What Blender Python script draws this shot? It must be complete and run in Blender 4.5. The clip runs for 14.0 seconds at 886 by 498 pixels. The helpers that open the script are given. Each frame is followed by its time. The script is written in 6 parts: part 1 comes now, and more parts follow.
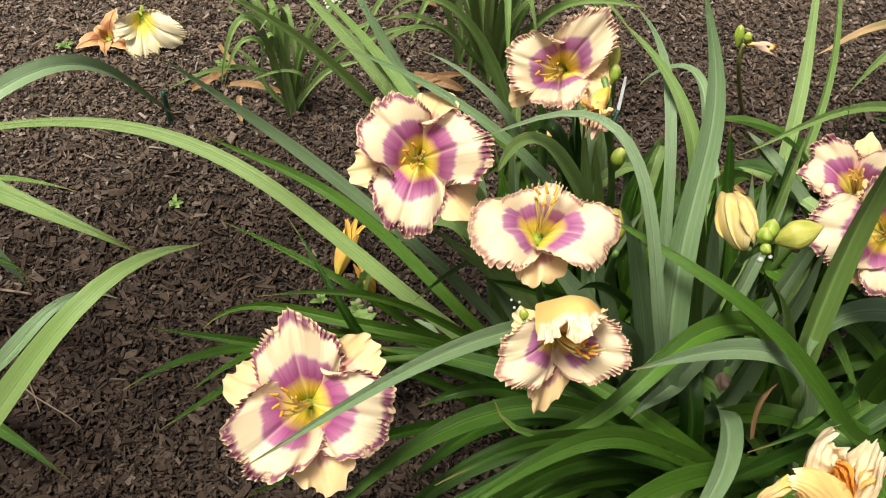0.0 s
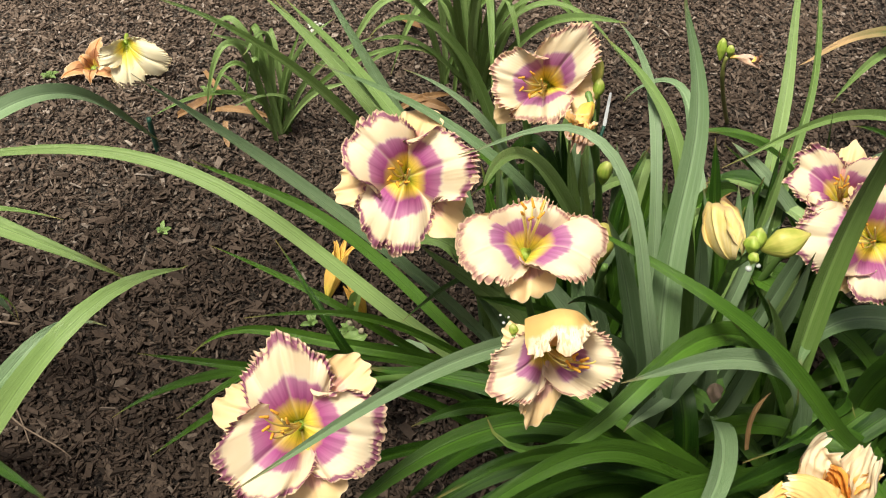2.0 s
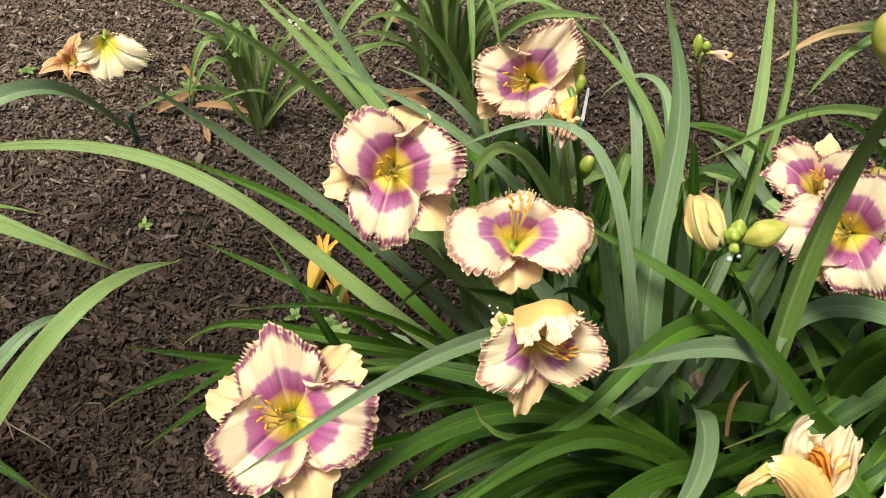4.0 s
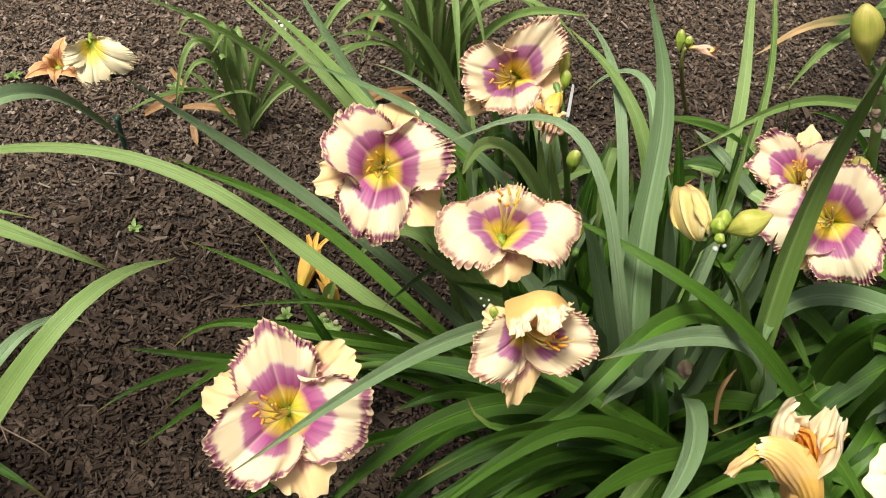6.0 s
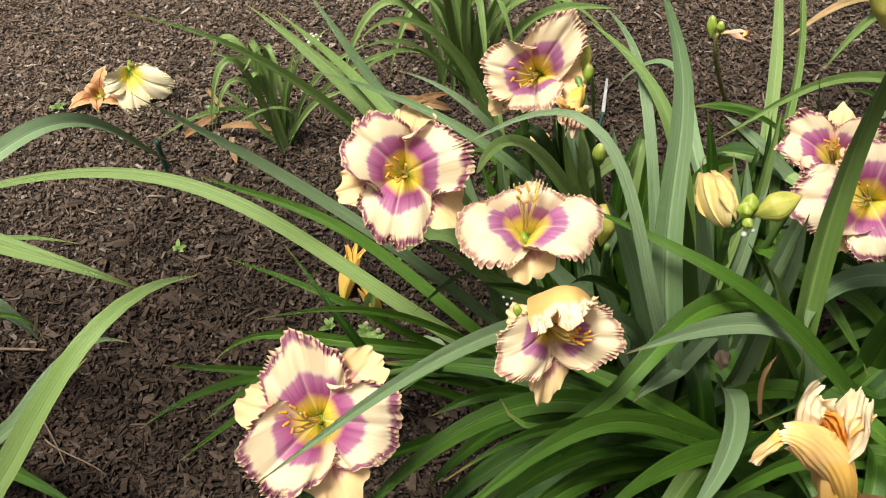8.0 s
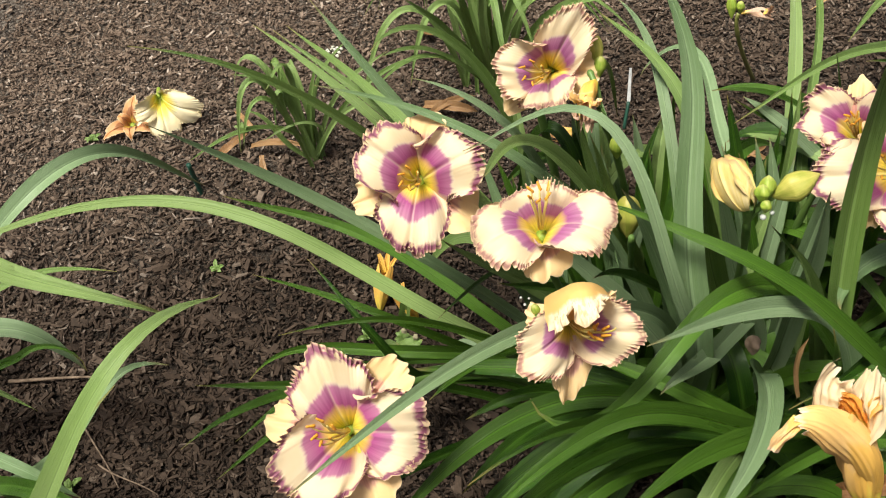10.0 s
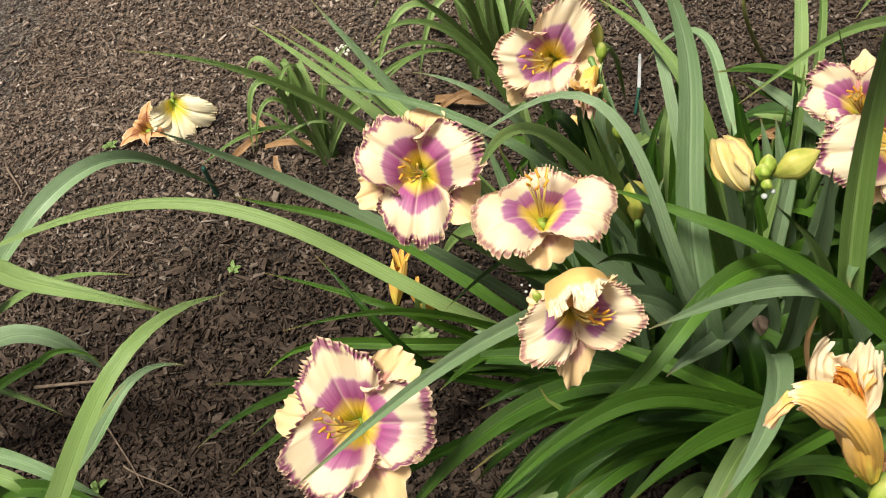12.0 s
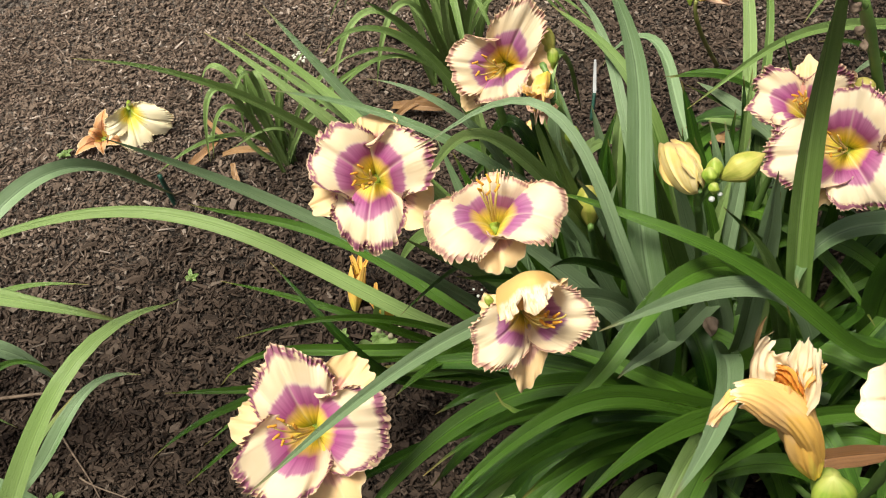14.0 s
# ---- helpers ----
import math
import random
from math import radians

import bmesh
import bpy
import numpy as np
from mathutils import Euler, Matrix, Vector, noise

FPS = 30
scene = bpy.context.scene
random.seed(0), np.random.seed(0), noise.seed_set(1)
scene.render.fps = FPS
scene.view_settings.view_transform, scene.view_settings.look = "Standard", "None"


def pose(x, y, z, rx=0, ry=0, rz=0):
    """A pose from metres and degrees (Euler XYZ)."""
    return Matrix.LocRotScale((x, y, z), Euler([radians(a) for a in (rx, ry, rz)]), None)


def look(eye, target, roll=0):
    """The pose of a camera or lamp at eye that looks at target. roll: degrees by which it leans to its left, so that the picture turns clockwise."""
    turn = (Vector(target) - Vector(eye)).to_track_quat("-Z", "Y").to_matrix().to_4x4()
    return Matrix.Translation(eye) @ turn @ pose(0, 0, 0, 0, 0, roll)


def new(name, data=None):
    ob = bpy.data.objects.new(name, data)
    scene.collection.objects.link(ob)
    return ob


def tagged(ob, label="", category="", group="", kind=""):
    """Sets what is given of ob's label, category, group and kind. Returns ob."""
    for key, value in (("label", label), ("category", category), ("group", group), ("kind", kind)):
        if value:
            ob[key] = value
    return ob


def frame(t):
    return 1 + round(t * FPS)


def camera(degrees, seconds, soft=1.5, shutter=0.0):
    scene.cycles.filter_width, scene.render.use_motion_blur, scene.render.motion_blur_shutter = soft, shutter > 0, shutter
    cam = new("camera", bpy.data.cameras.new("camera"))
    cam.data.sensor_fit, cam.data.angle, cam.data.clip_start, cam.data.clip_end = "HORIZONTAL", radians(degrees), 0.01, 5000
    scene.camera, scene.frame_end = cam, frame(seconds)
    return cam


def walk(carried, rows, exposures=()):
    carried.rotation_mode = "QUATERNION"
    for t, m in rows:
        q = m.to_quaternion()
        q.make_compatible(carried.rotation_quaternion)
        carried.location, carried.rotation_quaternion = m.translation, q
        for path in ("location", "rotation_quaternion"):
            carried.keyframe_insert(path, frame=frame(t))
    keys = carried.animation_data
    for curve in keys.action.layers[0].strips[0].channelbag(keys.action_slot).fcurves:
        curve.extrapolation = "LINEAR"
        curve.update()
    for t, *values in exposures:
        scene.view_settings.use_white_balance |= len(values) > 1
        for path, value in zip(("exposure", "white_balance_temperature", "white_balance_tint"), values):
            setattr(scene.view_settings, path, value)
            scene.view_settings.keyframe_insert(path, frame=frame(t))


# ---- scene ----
cam = camera(49.6, 14.0, soft=1.1)
PATH = [
    (0, (0.07, 0.171, 1.294), (0.017, 1.384, -0.296), 2.6),
    (0.5, (0.07, 0.174, 1.293), (0.013, 1.416, -0.274), 2.3),
    (1, (0.076, 0.171, 1.289), (0.021, 1.447, -0.251), 1.6),
    (1.5, (0.076, 0.171, 1.289), (0.027, 1.431, -0.263), 1.4),
    (2, (0.074, 0.169, 1.289), (0.035, 1.419, -0.271), 1.7),
    (2.5, (0.07, 0.168, 1.29), (0.043, 1.408, -0.278), 2.1),
    (3, (0.068, 0.163, 1.294), (0.055, 1.396, -0.28), 2.2),
    (3.5, (0.063, 0.159, 1.297), (0.066, 1.404, -0.268), 2.9),
    (6, (0.056, 0.144, 1.306), (0.101, 1.39, -0.257), 3.4),
    (6.5, (0.062, 0.142, 1.306), (0.102, 1.383, -0.262), 3.0),
    (7, (0.069, 0.142, 1.308), (0.079, 1.387, -0.257), 1.2),
    (7.5, (0.082, 0.141, 1.305), (0.034, 1.409, -0.242), -1.9),
    (8, (0.092, 0.142, 1.301), (0.011, 1.398, -0.253), -4.3),
    (10.5, (0.135, 0.143, 1.303), (-0.075, 1.401, -0.238), -13.6),
    (11, (0.144, 0.14, 1.3), (-0.082, 1.395, -0.241), -14.8),
    (11.5, (0.149, 0.135, 1.301), (-0.089, 1.397, -0.233), -15.4),
    (12, (0.151, 0.135, 1.3), (-0.098, 1.388, -0.239), -16.2),
    (12.5, (0.155, 0.135, 1.3), (-0.086, 1.393, -0.236), -15.8),
    (13, (0.159, 0.132, 1.299), (-0.055, 1.392, -0.239), -15.3),
    (13.5, (0.162, 0.132, 1.3), (-0.028, 1.393, -0.24), -14.8),
    (14, (0.163, 0.131, 1.301), (-0.013, 1.391, -0.242), -14.3),
]
walk(cam, [(t, look(eye, target, roll)) for t, eye, target, roll in PATH])

# ---- light ----
world = bpy.data.worlds.new("overcast_sky")
scene.world = world
world.use_nodes = True
sky = world.node_tree.nodes.new("ShaderNodeTexSky")
sky.sky_type, sky.sun_disc = "NISHITA", False
sky.sun_elevation, sky.sun_rotation = radians(76), radians(202)
sky.air_density, sky.dust_density = 0.7, 8.0
backing = world.node_tree.nodes["Background"]
backing.inputs["Strength"].default_value = 0.040
world.node_tree.links.new(sky.outputs["Color"], backing.inputs["Color"])
sun = new("sun", bpy.data.lights.new("sun", "SUN"))
sun.data.energy, sun.data.angle, sun.data.color = 3.05, radians(18), (1.0, 0.97, 0.875)
sun.matrix_world = look((-0.42, -0.28, 1.9), (0, 0, 0))
scene.view_settings.exposure = 0.97


# ---- materials ----
def material(name, rough=0.6, spec=0.4):
    m = bpy.data.materials.new(name)
    m.use_nodes = True
    n, l = m.node_tree.nodes, m.node_tree.links
    b = n["Principled BSDF"]
    b.inputs["Roughness"].default_value = rough
    b.inputs["Specular IOR Level"].default_value = spec
    return m, n, l, b


def ramp(n, stops, smooth=False):
    r = n.new("ShaderNodeValToRGB")
    e = r.color_ramp.elements
    while len(e) < len(stops):
        e.new(0.5)
    for k, (p, c) in enumerate(stops):
        e[k].position, e[k].color = p, (*c, 1)
    if smooth:
        r.color_ramp.interpolation = "EASE"
    return r


def noise_tex(n, l, scale, detail=4.0, vector=None, rough=0.55):
    t = n.new("ShaderNodeTexNoise")
    t.inputs["Scale"].default_value, t.inputs["Detail"].default_value, t.inputs["Roughness"].default_value = scale, detail, rough
    if vector is not None:
        l.new(vector, t.inputs["Vector"])
    return t


def math_node(n, l, op, a, b=None, clamp=False):
    m = n.new("ShaderNodeMath")
    m.operation, m.use_clamp = op, clamp
    for k, v in enumerate((a, b)):
        if v is None:
            continue
        if isinstance(v, (int, float)):
            m.inputs[k].default_value = v
        else:
            l.new(v, m.inputs[k])
    return m.outputs[0]


def mix(n, l, fac, a, b, kind="MIX"):
    m = n.new("ShaderNodeMix")
    m.data_type, m.blend_type = "RGBA", kind
    for sock, v in ((m.inputs[0], fac), (m.inputs[6], a), (m.inputs[7], b)):
        if isinstance(v, (int, float)):
            sock.default_value = v
        elif isinstance(v, tuple):
            sock.default_value = (*v, 1)
        else:
            l.new(v, sock)
    return m.outputs[2]


def bump(n, l, b, height, strength, distance):
    k = n.new("ShaderNodeBump")
    k.inputs["Strength"].default_value, k.inputs["Distance"].default_value = strength, distance
    l.new(height, k.inputs["Height"])
    l.new(k.outputs[0], b.inputs["Normal"])


def thin(n, l, b, colour, amount):
    """Lets some light pass through a thin leaf or petal."""
    t = n.new("ShaderNodeBsdfTranslucent")
    l.new(colour, t.inputs["Color"])
    s = n.new("ShaderNodeMixShader")
    s.inputs[0].default_value = amount
    l.new(b.outputs[0], s.inputs[1])
    l.new(t.outputs[0], s.inputs[2])
    l.new(s.outputs[0], n["Material Output"].inputs[0])


def uv_parts(n, l):
    uv = n.new("ShaderNodeUVMap")
    sep = n.new("ShaderNodeSeparateXYZ")
    l.new(uv.outputs[0], sep.inputs[0])
    return uv.outputs[0], sep.outputs[0], sep.outputs[1]


def stretched(n, l, uv, sx, sy):
    m = n.new("ShaderNodeMapping")
    m.inputs["Scale"].default_value = (sx, sy, 1)
    l.new(uv, m.inputs["Vector"])
    info = n.new("ShaderNodeObjectInfo")
    c = n.new("ShaderNodeCombineXYZ")
    l.new(math_node(n, l, "MULTIPLY", info.outputs["Random"], 50.0), c.inputs[2])
    l.new(c.outputs[0], m.inputs["Location"])
    return m.outputs[0]


def leaf_material(name, dark, light, dry=None):
    m, n, l, b = material(name, 0.36, 0.45)
    uv, u, v = uv_parts(n, l)
    veins = noise_tex(n, l, 1.0, 3.0, stretched(n, l, uv, 46, 0.5), 0.8)
    patch = noise_tex(n, l, 1.0, 4.0, stretched(n, l, uv, 1.4, 6))
    info = n.new("ShaderNodeObjectInfo")
    ribs = noise_tex(n, l, 1.0, 1.0, stretched(n, l, uv, 9, 0.25))
    fac = math_node(n, l, "ADD", math_node(n, l, "MULTIPLY", veins.outputs[0], 0.42), math_node(n, l, "MULTIPLY", patch.outputs[0], 0.30))
    fac = math_node(n, l, "ADD", fac, math_node(n, l, "MULTIPLY", ribs.outputs[0], 0.20))
    fac = math_node(n, l, "ADD", fac, math_node(n, l, "MULTIPLY", math_node(n, l, "SUBTRACT", info.outputs["Random"], 0.46), 0.24), True)
    col = ramp(n, [(0.29, dark), (0.73, light)])
    l.new(fac, col.inputs[0])
    out = col.outputs[0]
    # the crease's shade painted as a dark line on the midrib between paler bands
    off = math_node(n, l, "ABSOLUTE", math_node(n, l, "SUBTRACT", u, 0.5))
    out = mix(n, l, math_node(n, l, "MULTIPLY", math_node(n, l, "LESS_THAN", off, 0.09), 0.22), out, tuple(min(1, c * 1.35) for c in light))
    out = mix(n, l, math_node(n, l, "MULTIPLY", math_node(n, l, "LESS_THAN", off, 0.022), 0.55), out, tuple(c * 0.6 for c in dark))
    # brown flecks and a dry tip
    fleck = noise_tex(n, l, 1.0, 2.0, stretched(n, l, uv, 9, 60))
    spots = ramp(n, [(0.70, (0, 0, 0)), (0.76, (1, 1, 1))])
    l.new(fleck.outputs[0], spots.inputs[0])
    out = mix(n, l, math_node(n, l, "MULTIPLY", spots.outputs[0], 0.45), out, (0.16, 0.13, 0.05))
    tipfac = ramp(n, [(0.955, (0, 0, 0)), (1.0, (1, 1, 1))])
    l.new(math_node(n, l, "ADD", v, math_node(n, l, "MULTIPLY", math_node(n, l, "SUBTRACT", patch.outputs[0], 0.5), 0.06)), tipfac.inputs[0])
    out = mix(n, l, math_node(n, l, "MULTIPLY", tipfac.outputs[0], 0.7), out, (0.30, 0.20, 0.07))
    if dry:
        df = ramp(n, [(dry[0], (0, 0, 0)), (dry[1], (1, 1, 1))])
        l.new(math_node(n, l, "ADD", v, math_node(n, l, "MULTIPLY", math_node(n, l, "SUBTRACT", patch.outputs[0], 0.5), 0.5)), df.inputs[0])
        out = mix(n, l, df.outputs[0], out, (0.55, 0.36, 0.17))
    l.new(out, b.inputs["Base Color"])
    bump(n, l, b, math_node(n, l, "ADD", veins.outputs[0], math_node(n, l, "MULTIPLY", ribs.outputs[0], 0.7)), 0.8, 0.0014)
    rr = ramp(n, [(0.3, (0.27, 0.27, 0.27)), (0.7, (0.44, 0.44, 0.44))])
    l.new(patch.outputs[0], rr.inputs[0])
    l.new(rr.outputs[0], b.inputs["Roughness"])
    thin(n, l, b, mix(n, l, 1.0, out, (1.15, 1.1, 0.5), "MULTIPLY"), 0.07)
    return m


LEAF = {
    "g": leaf_material("leaf_green", (0.008, 0.036, 0.003), (0.104, 0.222, 0.022)),
    "y": leaf_material("leaf_light_green", (0.122, 0.212, 0.042), (0.285, 0.395, 0.140)),
    # grey-green leaves, with some of the sky's sheen put into the colour
    "s": leaf_material("leaf_sheen_green", (0.135, 0.225, 0.088), (0.300, 0.400, 0.230)),
    "d": leaf_material("leaf_drying", (0.060, 0.120, 0.025), (0.160, 0.220, 0.070), (0.70, 0.90)),
    "b": leaf_material("leaf_dead_brown", (0.10, 0.042, 0.018), (0.32, 0.16, 0.06)),
    "t": leaf_material("leaf_dead_tan", (0.24, 0.125, 0.05), (0.45, 0.275, 0.125)),
}


def petal_material(name, cream, eye, throat, edge, eye_in, eye_out, edge_on, blush=0.0, edge_mix=0.97, veins=0.7, relief=0.22):
    """Colour by distance from the throat and from the margin, with streaked borders."""
    m, n, l, b = material(name, 0.55, 0.3)
    uv, u, s = uv_parts(n, l)
    zn = n.new("ShaderNodeUVMap")
    zn.uv_map = "Zone"
    zs = n.new("ShaderNodeSeparateXYZ")
    l.new(zn.outputs[0], zs.inputs[0])
    dist, across = zs.outputs[0], math_node(n, l, "ABSOLUTE", math_node(n, l, "SUBTRACT", math_node(n, l, "MULTIPLY", zs.outputs[1], 2.0), 1.0))
    streak = noise_tex(n, l, 1.0, 3.0, stretched(n, l, uv, 34, 0.9))
    soft = noise_tex(n, l, 1.0, 3.0, stretched(n, l, uv, 5, 3))
    wob = math_node(n, l, "MULTIPLY", math_node(n, l, "SUBTRACT", streak.outputs[0], 0.5), 0.085)
    d = math_node(n, l, "ADD", math_node(n, l, "ADD", math_node(n, l, "MULTIPLY", dist, 0.5), math_node(n, l, "MULTIPLY", s, 0.47)), wob)
    d = math_node(n, l, "ADD", d, math_node(n, l, "MULTIPLY", math_node(n, l, "POWER", across, 1.1), 0.20))
    cr = mix(n, l, soft.outputs[0], cream, tuple(c * k for c, k in zip(cream, (0.97, 0.86, 0.64))))
    light_eye = tuple(c * 0.85 + k * 0.15 for c, k in zip(eye, cream))
    gold = (0.86, 0.67, 0.09)
    d = math_node(n, l, "SUBTRACT", d, 0.055)
    zone = ramp(n, [(0.0, throat), (eye_in - 0.12, gold), (eye_in - 0.03, tuple(g * 0.65 + k * 0.35 for g, k in zip(gold, eye))), (eye_in + 0.05, eye), (eye_out - 0.03, light_eye), (eye_out + 0.03, cream)])
    l.new(d, zone.inputs[0])
    beyond = ramp(n, [(eye_out - 0.01, (0, 0, 0)), (eye_out + 0.045, (1, 1, 1))])
    l.new(d, beyond.inputs[0])
    out = mix(n, l, beyond.outputs[0], zone.outputs[0], cr)
    # fine darker veins in the eye, pale midrib
    vein = ramp(n, [(0.35, (0.72, 0.66, 0.72)), (0.6, (1.06, 1.06, 1.06))])
    l.new(streak.outputs[0], vein.inputs[0])
    inside = math_node(n, l, "SUBTRACT", 1.0, beyond.outputs[0])
    out = mix(n, l, math_node(n, l, "MULTIPLY", inside, veins), out, mix(n, l, 1.0, out, vein.outputs[0], "MULTIPLY"))
    rib = ramp(n, [(0.0, (1, 1, 1)), (0.045, (0, 0, 0))])
    l.new(across, rib.inputs[0])
    out = mix(n, l, math_node(n, l, "MULTIPLY", rib.outputs[0], 0.35), out, cream)
    # margin
    rim = math_node(n, l, "ADD", s, math_node(n, l, "MULTIPLY", math_node(n, l, "SUBTRACT", soft.outputs[0], 0.5), 0.09))
    rim = math_node(n, l, "ADD", rim, math_node(n, l, "MULTIPLY", math_node(n, l, "SUBTRACT", streak.outputs[0], 0.5), 0.03))
    rm = ramp(n, [(edge_on, (0, 0, 0)), (min(edge_on + 0.045, 0.995), (1, 1, 1))])
    l.new(rim, rm.inputs[0])
    ragged = noise_tex(n, l, 1.0, 2.0, stretched(n, l, uv, 30, 14))
    edge_col = ramp(n, [(0.38, tuple(c * 0.8 for c in edge)), (0.54, edge), (0.63, (0.66, 0.50, 0.30))])
    l.new(ragged.outputs[0], edge_col.inputs[0])
    out = mix(n, l, math_node(n, l, "MULTIPLY", rm.outputs[0], edge_mix), out, edge_col.outputs[0])
    lip = ramp(n, [(0.972, (0, 0, 0)), (0.992, (1, 1, 1))])
    l.new(s, lip.inputs[0])
    out = mix(n, l, math_node(n, l, "MULTIPLY", lip.outputs[0], 0.75), out, (0.74, 0.56, 0.34))
    # along both sides the eye gives way to cream, which ends in a lavender edge
    aside = math_node(n, l, "ABSOLUTE", math_node(n, l, "SUBTRACT", math_node(n, l, "MULTIPLY", u, 2.0), 1.0))
    past = ramp(n, [(0.22, (0, 0, 0)), (0.40, (1, 1, 1))])
    l.new(s, past.inputs[0])
    side_cream = ramp(n, [(0.50, (0, 0, 0)), (0.64, (1, 1, 1))])
    l.new(math_node(n, l, "ADD", aside, wob), side_cream.inputs[0])
    short_of_rim = math_node(n, l, "MULTIPLY", math_node(n, l, "SUBTRACT", 1.0, rm.outputs[0]), math_node(n, l, "MULTIPLY", side_cream.outputs[0], past.outputs[0]))
    out = mix(n, l, math_node(n, l, "MULTIPLY", short_of_rim, 0.85), out, cr)
    side_edge = ramp(n, [(0.86, (0, 0, 0)), (0.95, (1, 1, 1))])
    l.new(aside, side_edge.inputs[0])
    out = mix(n, l, math_node(n, l, "MULTIPLY", math_node(n, l, "MULTIPLY", side_edge.outputs[0], past.outputs[0]), 0.8), out, tuple(c * 0.58 + k * 0.42 for c, k in zip(cream, eye)))
    if blush:
        out = mix(n, l, math_node(n, l, "MULTIPLY", soft.outputs[0], blush), out, (0.75, 0.42, 0.18))
    l.new(out, b.inputs["Base Color"])
    bump(n, l, b, math_node(n, l, "ADD", math_node(n, l, "MULTIPLY", streak.outputs[0], 0.45), math_node(n, l, "MULTIPLY", soft.outputs[0], 1.6)), relief, 0.0014 if relief < 0.5 else 0.003)
    thin(n, l, b, out, 0.14)
    return m


CREAM, PURPLE = (0.74, 0.635, 0.465), (0.36, 0.078, 0.225)
PETAL = petal_material("petal_eyed", CREAM, PURPLE, (0.52, 0.54, 0.04), (0.27, 0.08, 0.14), 0.29, 0.56, 0.885)
PETAL_PALE = petal_material("petal_eyed_pale_rim", CREAM, (0.38, 0.11, 0.27), (0.60, 0.56, 0.05), (0.42, 0.20, 0.17), 0.30, 0.54, 0.90, 0.0, 0.9)
SEPAL = petal_material("sepal", (0.85, 0.64, 0.36), (0.66, 0.33, 0.28), (0.60, 0.55, 0.08), (0.85, 0.68, 0.40), 0.40, 0.64, 0.95, 0.22, 0.4)
YELLOW = petal_material("petal_lemon", (0.84, 0.78, 0.56), (0.80, 0.75, 0.38), (0.36, 0.50, 0.03), (0.84, 0.78, 0.46), 0.34, 0.45, 0.96)
WILTED = petal_material("petal_wilted", (0.86, 0.60, 0.30), (0.82, 0.50, 0.12), (0.72, 0.44, 0.02), (0.88, 0.74, 0.58), 0.30, 0.55, 0.86, 0.35, 0.6, 0.15)
SPENT = petal_material("petal_collapsed", (0.88, 0.58, 0.23), (0.86, 0.50, 0.09), (0.80, 0.46, 0.03), (0.90, 0.78, 0.62), 0.30, 0.60, 0.88, 0.12, 0.6, 0.05, 0.35)
INNER = petal_material("petal_inner_orange", (0.80, 0.34, 0.06), (0.78, 0.30, 0.04), (0.70, 0.30, 0.02), (0.84, 0.50, 0.20), 0.30, 0.60, 0.90, 0.1, 0.6, 0.2, 0.9)
HOOD = petal_material("petal_folded", (0.83, 0.55, 0.20), (0.82, 0.46, 0.12), (0.66, 0.44, 0.03), (0.90, 0.80, 0.60), 0.30, 0.55, 0.80, 0.15, 0.85, 0.1)
PALE = petal_material("petal_pale_spent", (0.88, 0.77, 0.56), (0.86, 0.70, 0.30), (0.70, 0.55, 0.06), (0.88, 0.80, 0.62), 0.22, 0.35, 0.92, 0.0, 0.6, 0.1)
RUST = petal_material("petal_rust", (0.60, 0.31, 0.14), (0.26, 0.085, 0.03), (0.34, 0.13, 0.02), (0.62, 0.42, 0.24), 0.24, 0.56, 0.90, 0.3)
VASE = petal_material("petal_closed_orange", (0.80, 0.50, 0.12), (0.80, 0.56, 0.10), (0.42, 0.46, 0.06), (0.84, 0.56, 0.20), 0.36, 0.62, 0.93, 0.2, 0.5, 0.2)
GREYPINK = petal_material("petal_shrivelled", (0.66, 0.48, 0.40), (0.60, 0.36, 0.28), (0.55, 0.34, 0.10), (0.45, 0.24, 0.14), 0.30, 0.50, 0.80, 0.3)


def plain(name, a, c, scale, rough=0.6, relief=0.0, through_light=0.0, spec=0.4):
    m, n, l, b = material(name, rough, spec)
    tc = n.new("ShaderNodeTexCoord")
    t = noise_tex(n, l, scale, 5.0, tc.outputs["Object"])
    r = ramp(n, [(0.3, a), (0.7, c)])
    l.new(t.outputs[0], r.inputs[0])
    l.new(r.outputs[0], b.inputs["Base Color"])
    if relief:
        bump(n, l, b, t.outputs[0], 0.5, relief)
    if through_light:
        thin(n, l, b, r.outputs[0], through_light)
    return m


def bud_material(name, a, c, tip, tip_on=0.8):
    m, n, l, b = material(name, 0.45, 0.4)
    uv, u, v = uv_parts(n, l)
    st = noise_tex(n, l, 1.0, 4.0, stretched(n, l, uv, 16, 1.2))
    pa = noise_tex(n, l, 1.0, 3.0, stretched(n, l, uv, 3, 3))
    r = ramp(n, [(0.32, a), (0.66, c)])
    l.new(math_node(n, l, "ADD", math_node(n, l, "MULTIPLY", st.outputs[0], 0.6), math_node(n, l, "MULTIPLY", pa.outputs[0], 0.4)), r.inputs[0])
    tf = ramp(n, [(tip_on, (0, 0, 0)), (min(1.0, tip_on + 0.15), (1, 1, 1))])
    l.new(math_node(n, l, "ADD", v, math_node(n, l, "MULTIPLY", math_node(n, l, "SUBTRACT", pa.outputs[0], 0.5), 0.3)), tf.inputs[0])
    out = mix(n, l, math_node(n, l, "MULTIPLY", tf.outputs[0], 0.7), r.outputs[0], tip)
    l.new(out, b.inputs["Base Color"])
    bump(n, l, b, st.outputs[0], 0.5, 0.0015)
    thin(n, l, b, out, 0.12)
    return m


